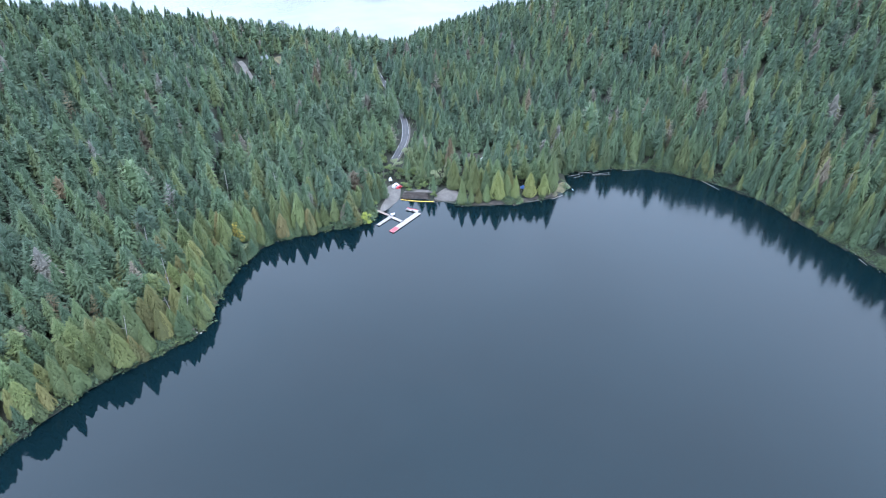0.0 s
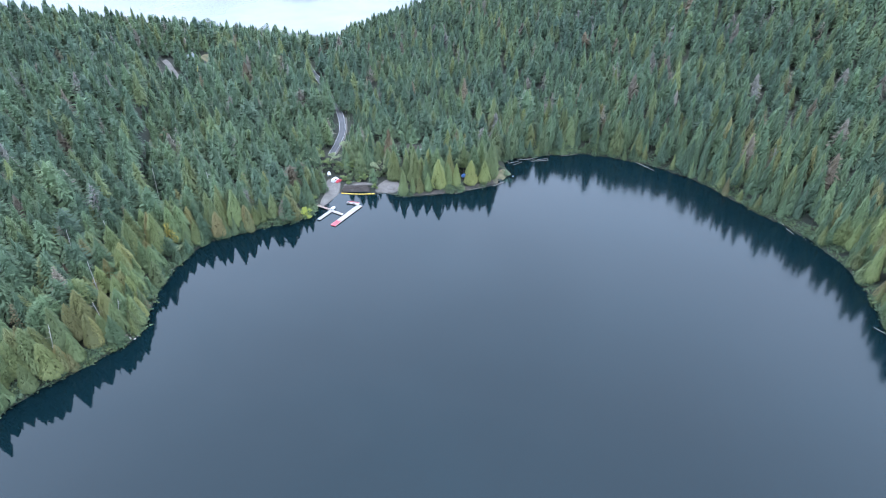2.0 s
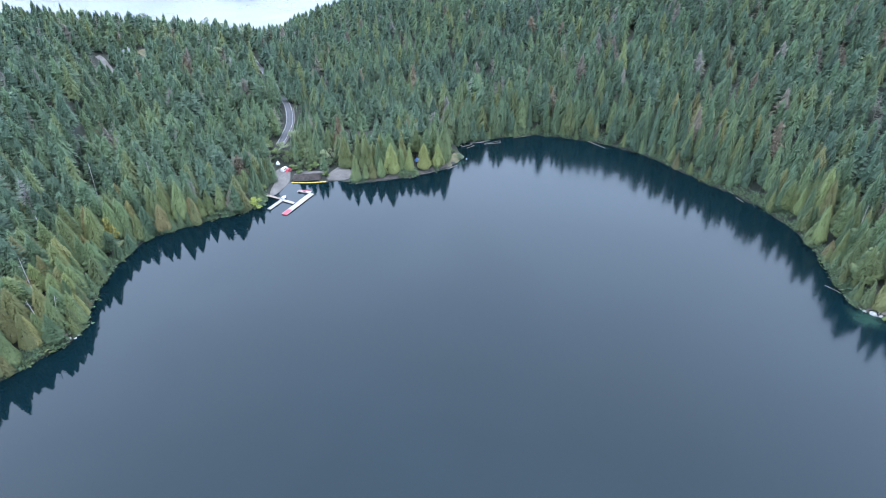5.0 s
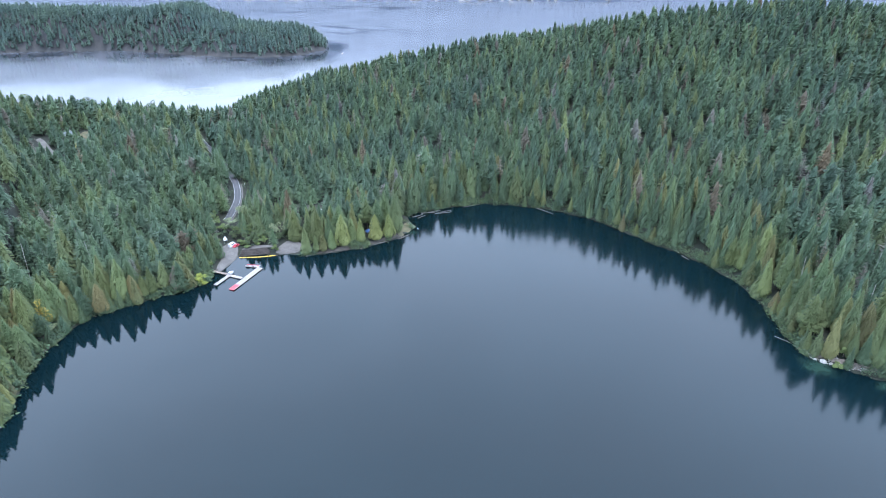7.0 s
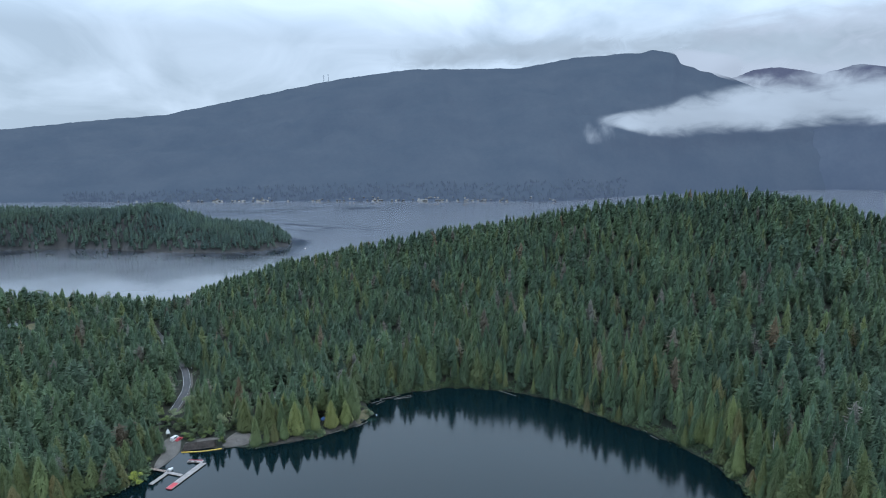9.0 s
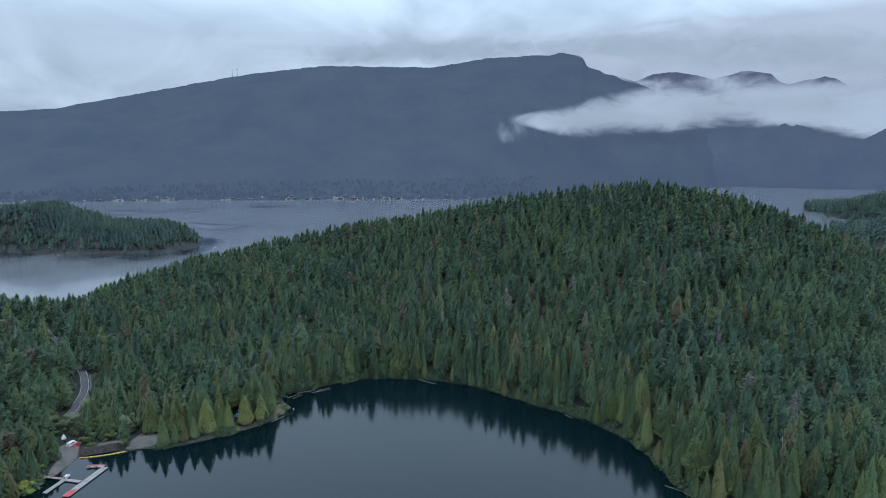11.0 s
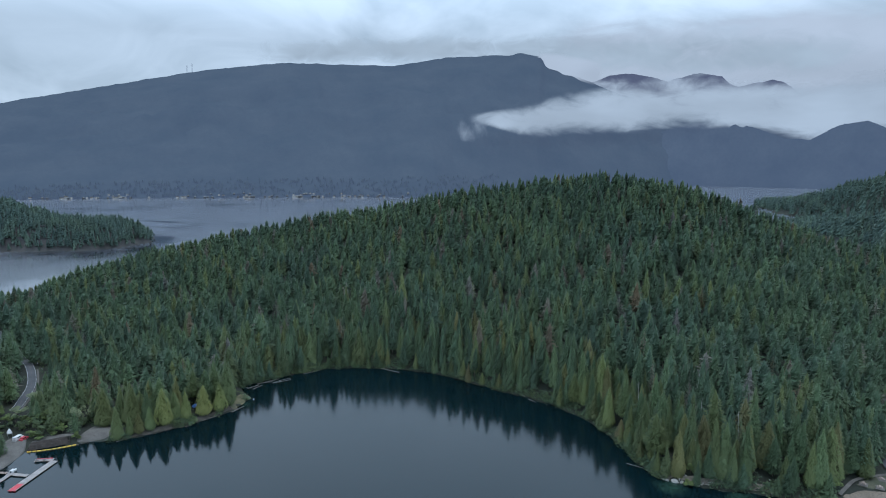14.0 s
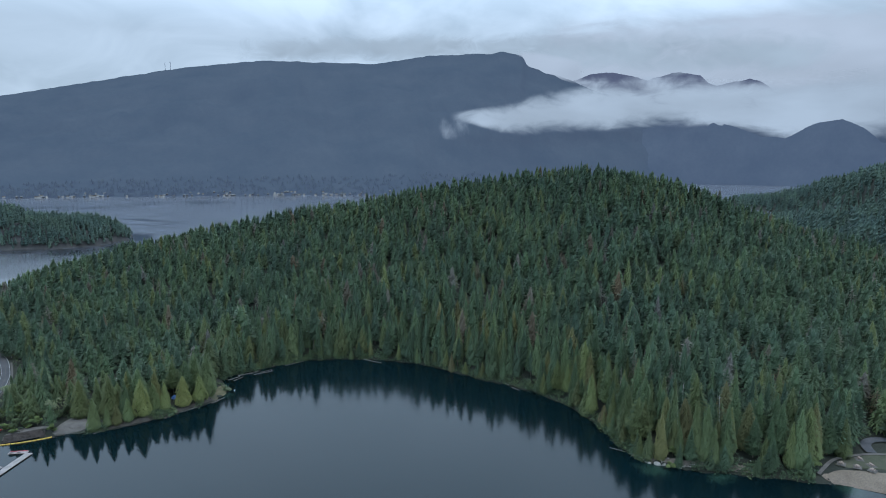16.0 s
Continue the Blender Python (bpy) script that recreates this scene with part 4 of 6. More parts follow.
def plant_near_trees():
    models, first = {}, {}
    for row in spots[chosen][:300]:
        x, y, z, h, w, turn, _, k = row
        k = int(k)
        m = pose(x, y, z, 0, 0, math.degrees(turn))
        if k not in models:
            models[k] = build_tree(k, 300 + k, TREE_LABELS[k])
            models[k].matrix_basis = m
            ob = models[k]
        else:
            ob = copy_thing(models[k], m)
        ob.scale = (h * w, h * w, h)


plant_near_trees()
rest = np.concatenate([spots[chosen][300:], row])
if len(rest):
    scatter("shore_wood", rest, [conifer(300 + k, 430, 0.088, **s)[0] for k, s in enumerate(SORTS)], M_NEEDLE, "olive and dark green conifers crowding the bank")


# ---------------------------------------------------------------- island and the eastern hill
def hump(name, pts, width, mat, label, step, tall, seed, floor=SEA - 3):
    """Land along a spine of (x, y, height): an island or a hill, with its own woods."""
    pts = np.array(pts, float)
    x0, y0 = pts[:, :2].min(0) - width * 1.3
    x1, y1 = pts[:, :2].max(0) + width * 1.3
    loop = np.concatenate([pts, pts[::-1]])

    def height(x, y):
        d, z = line_distance(x, y, loop)
        d = d + 0.10 * width * waves(x, y, width * 0.9, seed) + 0.05 * width * waves(x, y, width * 0.3, seed + 1)
        u = np.clip(1 - d / width, 0, 1)
        return floor + (z - floor) * (0.13 * np.clip(u / 0.05, 0, 1) + 0.87 * np.sin(np.minimum(u * 1.35, 1) * np.pi / 2)) - np.where(u > 0, 0, 4.0)

    xs, ys = np.arange(x0, x1, 9.0), np.arange(y0, y1, 9.0)
    gx, gy = np.meshgrid(xs, ys, indexing="ij")
    me = mesh_of(name, np.stack([gx, gy, height(gx, gy)], -1).reshape(-1, 3), grid_faces(len(xs), len(ys)), [mat], True)
    tagged(new(name, me), label, "land", kind="structure")
    return tree_spots(x0, x1, y0, y1, step, seed + 2, lambda x, y: height(x, y) > SEA + 0.4, height, tall)


isle_trees = hump("island", [(-640, 1650, 24), (-430, 1600, 18), (-250, 1570, 12), (-140, 1500, 26), (-90, 1462, 9), (-30, 1415, -7), (26, 1402, -9), (48, 1425, -15)], 95, M_ISLE_ROCK, "rocky wooded island in the inlet", 6.4, 15.5, 91)
FAR_KINDS = [conifer(400 + k, 16, 0.23, sides=4, **s)[0] for k, s in enumerate(SORTS)]
isle_trees[:, 4] *= 1.25
isle_trees[:, 6] = 0.2 + 0.25 * isle_trees[:, 6]
scatter("island_wood", isle_trees, FAR_KINDS, M_NEEDLE_FAR, "haze-tinted dark green conifers covering the island")
hill_trees = hump("east_hill", [(2200, 1170, -40), (2080, 1010, -4), (1960, 880, 30), (1800, 720, 62), (1620, 570, 92), (1450, 400, 108), (1300, 180, 100)], 200, M_HILL, "wooded hill beyond the ridge", 11.6, 25, 96)
hill_trees = hill_trees[(hill_trees[:, 1] > 330) & (bearing(hill_trees[:, 0], hill_trees[:, 1]) < 76)]
spur_trees = hump("east_hill", [(1580, 770, -38), (1450, 620, -10), (1330, 470, 15), (1200, 300, 30)], 140, M_HILL, "low wooded spur of the far hill", 11.6, 25, 106)
hill_trees = np.concatenate([hill_trees, spur_trees[(spur_trees[:, 1] > 330) & (bearing(spur_trees[:, 0], spur_trees[:, 1]) < 74)]])
hill_trees[:, 4] *= 1.2
hill_trees[:, 6] = 0.2 + 0.25 * hill_trees[:, 6]
scatter("hill_wood", hill_trees, FAR_KINDS, M_NEEDLE_FAR, "haze-tinted dark green conifers on the far hill")


# ---------------------------------------------------------------- undergrowth along the water
def bush_template(seed, n, flat=0.8):
    """A rounded shrub one metre across, of tilted leaf clumps."""
    rng = np.random.RandomState(seed)
    V, F = [], []
    for i in range(n):
        a, u = rng.uniform(0, 6.28), rng.uniform(0.0, 1.0)
        r = 0.5 * np.sqrt(1 - (u * 0.95) ** 2) * rng.uniform(0.65, 1.1)
        c = np.array([r * np.cos(a), r * np.sin(a), flat * u * rng.uniform(0.8, 1.05)])
        t = rng.normal(0, 1, (4, 3)) * 0.06 + np.array([(0.08, 0, 0), (0, 0.08, 0), (-0.08, 0, 0), (0, -0.08, 0)])
        V.append(c + t)
        F += [(4 * i, 4 * i + 1, 4 * i + 2), (4 * i, 4 * i + 2, 4 * i + 3)]
    return np.concatenate(V), np.array(F)


def shore_brush():
    rng = np.random.RandomState(77)
    n = 16000
    k = rng.randint(0, len(SHORE_LINE), n)
    u = rng.uniform(0, 1, n)[:, None]
    p = SHORE_LINE[k] * (1 - u) + np.roll(SHORE_LINE, -1, 0)[k] * u + rng.normal(0, 2.4, (n, 2))
    x, y = p[:, 0], p[:, 1]
    ds = shore_distance(x, y)
    ok = (ds > -0.3) & (ds < 7) & (bearing(x, y) > -54) & (bearing(x, y) < 72) & (y > 60)
    for cx, cy, rad in OPEN_SHORE + [(-33, 304, 6), (-26, 312, 7), (-12, 313, 9), (20, 305, 5), (30, 305.5, 5), (66, 317, 9), (50, 311, 6), (74, 332, 8), (203, 150, 6), (208, 146, 5), (246, 107.5, 6), (251, 104, 6), (256, 99, 6), (-104, 197.5, 2.4)]:
        ok &= np.hypot(x - cx, y - cy) > rad
    ok &= (waves(x, y, 26, 78) + rng.uniform(-0.6, 0.6, n) > -0.75)
    x, y = x[ok][:3300], y[ok][:3300]
    m = len(x)
    h = rng.uniform(1.4, 4.2, m)
    s = np.stack([x, y, np.maximum(land_height(x, y), 0) - 0.15, h, rng.uniform(0.8, 1.3, m), rng.uniform(0, 6.28, m), rng.uniform(0.1, 0.75, m), rng.randint(0, 3, m)], 1)
    scatter("shore_brush", s, [bush_template(500 + q, 20) for q in range(3)], M_NEEDLE, "olive and green undergrowth overhanging the lake edge")


def camp_brush():
    """Ferns and low bushes on the open ground round the ramp, the road and the camp."""
    rng = np.random.RandomState(79)
    n = 3000
    x, y = rng.uniform(-50, 80, n), rng.uniform(304, 425, n)
    road = line_distance(x, y, np.concatenate([ROAD, ROAD[::-1]]))[0]
    ok = (shore_distance(x, y) > 2.5) & ~((road < 3.6) & (y > 340))
    for cx, cy, rad in [(-28, 318, 8.5), (-29, 328, 5), (-31, 306, 5), (3, 314, 9.5), (-5, 313, 5), (9, 318, 6), (-14, 317, 4), (-20, 317.5, 3.5), (-8, 316.5, 4), (25, 347.5, 3.5), (20, 378, 3.5), (47, 318, 2.5)]:
        ok &= np.hypot(x - cx, y - cy) > rad
    x, y = x[ok][:900], y[ok][:900]
    m = len(x)
    h = rng.uniform(0.8, 2.6, m)
    s = np.stack([x, y, land_height(x, y) - 0.1, h, rng.uniform(1.2, 2.0, m), rng.uniform(0, 6.28, m), rng.uniform(0.2, 0.8, m), rng.randint(0, 3, m)], 1)
    scatter("undergrowth", s, [bush_template(520 + q, 22) for q in range(3)], M_NEEDLE, "low green ferns and bushes under the trees")


shore_brush()
camp_brush()

# ---------------------------------------------------------------- helpers for things
def thing(name, x, y, z, turn, label, category, group=""):
    ob = tagged(new(name), label, category, group)
    ob.matrix_basis = pose(x, y, z, 0, 0, turn)
    return ob


def block(sx, sy, sz, at=(0, 0, 0), bevel=0.0, bm=None, turn=0.0):
    """A box with worn edges, resting on at; joined to bm if that is given."""
    own = bmesh.new()
    bmesh.ops.create_cube(own, size=1.0)
    bmesh.ops.scale(own, vec=(sx, sy, sz), verts=own.verts)
    if bevel:
        bmesh.ops.bevel(own, geom=own.edges[:], offset=bevel, segments=2, affect="EDGES", profile=0.6)
    bmesh.ops.transform(own, matrix=pose(at[0], at[1], at[2] + sz / 2, 0, 0, turn), verts=own.verts)
    return own if bm is None else merge(bm, own)


def merge(bm, own):
    me = bpy.data.meshes.new("tmp")
    own.to_mesh(me)
    own.free()
    bm.from_mesh(me)
    bpy.data.meshes.remove(me)
    return bm


def pipe(a, b, r0, r1, n=8, bm=None, rough=0.0, seed=0):
    """A tapered round bar from a to b."""
    rng = np.random.RandomState(seed)
    own = bm or bmesh.new()
    a, b = Vector(a), Vector(b)
    side = (b - a).orthogonal().normalized()
    up = (b - a).normalized().cross(side)
    rings = []
    for k in range(5):
        f = k / 4
        c = a.lerp(b, f)
        r = r0 + (r1 - r0) * f
        rings.append([own.verts.new(c + (side * math.cos(q) + up * math.sin(q)) * r * (1 + rough * rng.uniform(-1, 1))) for q in [2 * math.pi * i / n for i in range(n)]])
    for p, q in zip(rings, rings[1:]):
        for i in range(n):
            own.faces.new((p[i], p[(i + 1) % n], q[(i + 1) % n], q[i]))
    own.faces.new(rings[0][::-1])
    own.faces.new(rings[-1])
    return own


def drape(name, outline, mat, label, category, lift=0.3, rings=8):
    """A patch of surfacing that follows the ground inside an outline."""
    line = smooth_line(np.array(outline, float), 2)
    c = line.mean(0)
    n = len(line)
    pts = np.concatenate([c + (line - c) * (k + 1) / rings for k in range(rings)] + [[c]])
    z = land_height(pts[:, 0], pts[:, 1]) + lift
    z[(rings - 1) * n:rings * n] -= lift + 0.12
    v = np.column_stack([pts, z])
    f = []
    for k in range(rings - 1):
        for i in range(n):
            a, b = k * n + i, k * n + (i + 1) % n
            f += [(a, a + n, b + n), (a, b + n, b)]
    f += [(rings * n, i, (i + 1) % n) for i in range(n)]
    ob = new(name, mesh_of(name, v, np.array(f), [mat], True))
    return tagged(ob, label, category, kind="structure")


def strip(name, line, width, mat, label, category, lift=0.2, offset=0.0, kind="structure"):
    """A road or path along a line, following the ground."""
    line = np.array(line, float)
    d = np.concatenate([[0], np.cumsum(np.linalg.norm(np.diff(line, axis=0), axis=1))])
    t = np.arange(0, d[-1], 2.0)
    p = np.stack([np.interp(t, d, line[:, 0]), np.interp(t, d, line[:, 1])], 1)
    for _ in range(8):
        p[1:-1] = 0.5 * p[1:-1] + 0.25 * (p[2:] + p[:-2])
    g = np.gradient(p, axis=0)
    nrm = np.stack([-g[:, 1], g[:, 0]], 1) / np.linalg.norm(g, axis=1)[:, None]
    cols = np.array([-0.5, -0.25, 0, 0.25, 0.5]) * width + offset
    mid = land_height(p[:, 0], p[:, 1])
    rows = []
    for c in cols:
        q = p + nrm * c
        rows.append(np.column_stack([q, np.maximum(mid, land_height(q[:, 0], q[:, 1])) + lift]))
    v = np.stack(rows, 1).reshape(-1, 3)
    ob = new(name, mesh_of(name, v, grid_faces(len(p), len(cols))[:, ::-1], [mat], True))
    return tagged(ob, label, category, kind=kind)


def ground_at(x, y):
    return float(land_height(np.array([x]), np.array([y]))[0])


# ---------------------------------------------------------------- surfaces: roads, lots, beach
strip("road", ROAD[3:], 4.2, M_ASPHALT, "grey two-lane asphalt road through the trees", "road", 0.32)
strip("road_shoulder", ROAD[2:7], 0.9, M_GRAVEL, "pale gravel shoulder beside the road", "road", 0.30, -2.8)
strip("road_line", ROAD[3:], 0.09, M_DRIFT, "faded pale centre line on the asphalt", "road marking", 0.42)
strip("road_line", ROAD[3:], 0.10, M_WHITE, "white edge line on the asphalt", "road marking", 0.42, -1.85)
strip("road_line", ROAD[3:], 0.10, M_WHITE, "white edge line on the asphalt", "road marking", 0.42, 1.85)
strip("road", UPPER_ROAD[2:], 4.2, M_GRAVEL, "pale concrete side road on the hillside", "road", 0.4)
drape("boat_ramp", rings=16, lift=0.5, outline=[(-35.5, 297.5), (-34.0, 305), (-32.6, 312), (-33.6, 320), (-32.0, 326.5), (-28.5, 328), (-24.5, 325), (-24.2, 319), (-24.8, 312), (-27, 307.5), (-31, 300.5), (-35, 295.5)], mat=M_GRAVEL, label="pale gravel boat ramp beside the dock", category="ramp")
drape("gravel_lot", [(-5.5, 311.5), (-4.5, 316.5), (-1, 319.0), (2, 323.5), (7, 323), (9.5, 317), (9.8, 311), (6, 308.5), (2, 309.5), (-2, 310)], M_GRAVEL, "pale gravel lot at the lake edge", "ground")
drape("gravel_path", [(-24, 320), (-18, 321.5), (-6, 319.5), (-3.5, 317.5), (-8, 317.6), (-14, 318.4), (-21, 318.6)], M_GRAVEL, "pale gravel path behind the timber wall", "path")
drape("dry_grass", [(62, 313), (64, 319), (69, 327), (75, 331), (80, 325), (78.5, 320.5), (72, 316)], M_DRYGRASS, "dry brown grass on the low spit", "grass", 0.2)
drape("camp_clearing", [(8, 347), (14, 356), (20, 356), (29, 351), (29, 343), (20, 344)], M_BANK, "bare brown clearing among the trees", "ground", 0.25)
drape("camp_clearing", [(15, 374), (18, 382), (25, 381), (25, 373)], M_BANK, "bare brown clearing among the trees", "ground", 0.25)
drape("garden_clearing", [(-137, 503), (-134, 510), (-127, 508), (-121, 497), (-121, 488), (-126, 490), (-131, 496)], M_DRYGRASS, "dry lawn in a small hillside clearing", "grass", 0.3)
drape("beach", [(243.5, 110.5), (252, 111), (258, 108), (268, 98), (290, 76), (318, 30), (300, 5), (288, 30), (274, 62), (262, 84)], M_SAND, "pale sandy beach beside the lake", "beach", 0.3, 12)
drape("lawn", [(256, 110.5), (262, 113), (284, 109), (300, 95), (330, 50), (322, 34), (294, 76), (271, 99)], M_LAWN, "short green lawn behind the beach", "lawn", 0.34, 10)
strip("footpath", [(246, 111.5), (253, 112.5), (262, 113.5), (272, 111), (280, 108), (290, 99), (300, 88), (318, 60)], 1.4, M_GRAVEL, "pale gravel footpath along the lawn", "path", 0.55)
strip("loop_road", [(281, 108), (285, 113), (292, 115), (300, 111), (303, 104), (300, 97), (306, 85), (318, 70)], 4.0, M_ASPHALT, "grey asphalt loop road by the lawn", "road", 0.6)


strip("bare_bank", [(11, 304.4), (24, 304.8), (36, 305.6), (48, 308.2), (61, 312), (69, 317.5)], 2.6, M_BANK, "bare brown stony bank below the cedars", "bank", 0.12, 0.9)
strip("bare_bank", [(199.2, 163), (199.8, 157), (201.5, 152.2), (206, 147.6), (212, 142.0), (218, 136.4), (228, 126)], 2.6, M_PALE_BANK, "pale stony bank under the eastern firs", "bank", 0.14, 0.5)
strip("bare_bank", [(-109, 194), (-106, 196.5), (-104, 199.5), (-104, 204)], 2.4, M_PALE_BANK, "pale stony bank on the western point", "bank", 0.14, 0.5)
strip("bare_bank", [(76, 344.5), (92, 349.2), (110, 350.2), (128, 350.2), (141, 345)], 2.2, M_BANK, "bare brown stony bank below the firs", "bank", 0.12, 0.4)


# ---------------------------------------------------------------- the floating dock
def dock_section(name, a, b, width, deck_mat, label, deck_label="", floats=4, z=0.12, group="floating dock sections"):
    (ax, ay), (bx, by) = a, b
    length, turn = math.hypot(bx - ax, by - ay), math.degrees(math.atan2(by - ay, bx - ax))
    root = thing(name, (ax + bx) / 2, (ay + by) / 2, 0, turn, label, "dock", group)
    part("deck", block(length, width, 0.16, (0, 0, z + 0.22), 0.03), deck_mat, root, deck_label)
    for side in (-1, 1):
        part("fender_rail", block(length * 0.995, 0.14, 0.2, (0, side * (width / 2 + 0.05), z + 0.16), 0.03), M_PLANK, root)
    for k in range(floats):
        x = length * ((k + 0.5) / floats - 0.5)
        part("float", block(length / floats * 0.7, width * 0.8, 0.5, (x, 0, z - 0.28), 0.06), M_FLOAT, root)
    for k in (-0.4, 0.4):
        bm = pipe((k * length, width * 0.42, z + 0.38), (k * length, width * 0.42, z + 0.56), 0.05, 0.05)
        merge(bm, block(0.34, 0.07, 0.07, (k * length, width * 0.42, z + 0.53), 0.02))
        part("cleat", bm, M_STEEL, root)
    return root


main = dock_section("floating_dock", (-27.0, 277.1), (-13.3, 296.4), 2.9, M_DECK, "long pale floating dock with a red end", floats=6)
part("red_mat", block(4.4, 2.6, 0.06, (-9.4, 0, 0.52), 0.02), M_RED, main, "faded red matting")
part("red_bumper", block(0.3, 3.1, 0.4, (-11.95, 0, 0.12), 0.08), M_RED, main, "red end bumper")
end = dock_section("floating_dock", (-13.6, 297.9), (-20.4, 300.8), 1.9, M_DECK, "short pale dock arm at the outer end", floats=2, z=0.13)
part("red_rail", block(6.6, 0.25, 0.25, (0.2, -0.8, 0.5), 0.04), M_RED, end, "red edge rail")
part("bench", block(1.6, 0.5, 0.5, (2.6, 0.5, 0.5), 0.05), M_DECK, end, "pale bench box")
part("bench", block(1.4, 0.5, 0.6, (-0.4, 0.5, 0.5), 0.05), M_DECK, end, "pale bench box")
dock_section("floating_dock", (-29.6, 293.3), (-22.3, 287.4), 1.6, M_DECK, "pale crosswise dock walkway", floats=3, z=0.125)
dock_section("floating_dock", (-35.0, 283.6), (-28.2, 292.9), 1.8, M_DECK, "pale dock finger pointing into the lake", floats=4, z=0.118)


def build_gangway():
    root = thing("gangway", -33.1, 296.1, 0, -38, "brown wooden gangway from bank to dock", "gangway")
    part("deck", block(8.6, 1.5, 0.14, (0, 0, 0.62), 0.02), M_PLANK, root)
    for side in (-1, 1):
        part("handrail", block(8.4, 0.07, 0.07, (0, side * 0.8, 1.62), 0.02), M_TIMBER, root)
        for k in range(5):
            part("post", block(0.09, 0.09, 1.0, (-4.0 + 2.0 * k, side * 0.8, 0.7), 0.01), M_TIMBER, root)


build_gangway()


def build_boat(x, y, turn, hull_mat, label, length=4.6, z=0.05, cover=True):
    """A small runabout: shaped hull, deck, windscreen and motor."""
    root = thing("motorboat", x, y, z, turn, label, "boat")
    bm = bmesh.new()
    rings = []
    for f in np.linspace(-0.5, 0.5, 9):
        w = 0.9 * math.cos(max(f, 0) * math.pi * 0.96) ** 0.6 if f > 0 else 0.9 - 0.12 * f * f
        rings.append([bm.verts.new((f * length, sy * w * k, h)) for sy, k, h in ((1, 1.0, 0.75 + 0.2 * max(f, 0)), (1, 0.8, 0.15), (1, 0.05, -0.08 + 0.25 * max(f, 0)), (-1, 0.8, 0.15), (-1, 1.0, 0.75 + 0.2 * max(f, 0)))])
    for p, q in zip(rings, rings[1:]):
        for i in range(4):
            bm.faces.new((p[i], q[i], q[i + 1], p[i + 1]))
        bm.faces.new((p[4], q[4], q[0], p[0]))
    bm.faces.new(rings[0][::-1])
    bm.faces.new(rings[-1])
    part("hull", bm, hull_mat, root)
    if cover:
        part("cover", block(length * 0.6, 1.4, 0.5, (-0.3, 0, 0.7), 0.2), M_WHITE, root, "white canvas cover")
    part("windscreen", block(0.1, 1.3, 0.4, (0.5, 0, 0.85), 0.03), M_GLASS, root)
    part("outboard_motor", block(0.4, 0.4, 0.9, (-length / 2 - 0.15, 0, 0.2), 0.1), M_FLOAT, root)
    return root


build_boat(-27.6, 294.6, 56, M_WHITE, "white covered boat tied beside the dock", 3.0)


def build_boom():
    """The line of yellow floats off the timber wall."""
    model = None
    pts = [(-24.0 + 18.9 * u, 312.0 - 2.6 * u - 0.9 * math.sin(math.pi * u)) for u in np.linspace(0, 1, 11)]
    for (ax, ay), (bx, by) in zip(pts, pts[1:]):
        m = pose((ax + bx) / 2, (ay + by) / 2, 0.08, 0, 0, math.degrees(math.atan2(by - ay, bx - ax)))
        if model is None:
            model = tagged(new("boom_float"), "yellow plastic boom float chained to its neighbours", "float", "yellow floating boom")
            model.matrix_basis = m
            part("float", pipe((-0.82, 0, 0), (0.82, 0, 0), 0.34, 0.34, 10), M_YELLOW, model)
            for s in (-1, 1):
                part("end_ring", pipe((s * 0.82, 0, 0), (s * 0.94, 0, 0), 0.2, 0.16, 8), M_FLOAT, model, "black end ring")
        else:
            copy_thing(model, m)


build_boom()


def build_timber_wall():
    """The dark log crib behind the boom."""
    root = thing("timber_wall", -15.5, 312.6, 0.0, -3, "dark stepped timber crib at the water", "wall")
    for k in range(7):
        half = 8.6 - 0.25 * k
        part("beam", pipe((-half, 0.62 * k, 0.30 + 0.24 * k), (half - 0.6, 0.62 * k, 0.30 + 0.24 * k), 0.30, 0.27, 8, None, 0.1, k), M_TIMBER, root)
    for k in range(7):
        part("post", pipe((-7.8 + 2.5 * k, -0.35, -0.9), (-7.8 + 2.5 * k, -0.35, 0.9), 0.17, 0.15, 8), M_TIMBER, root)
    for k in (-1, 1):
        part("end_wall", block(0.3, 4.2, 1.5, (k * 7.6, 1.9, 0.1), 0.04), M_TIMBER, root)
    part("cap_board", block(15.0, 0.5, 0.12, (0, 4.4, 1.86), 0.02), M_TIMBER, root)


build_timber_wall()


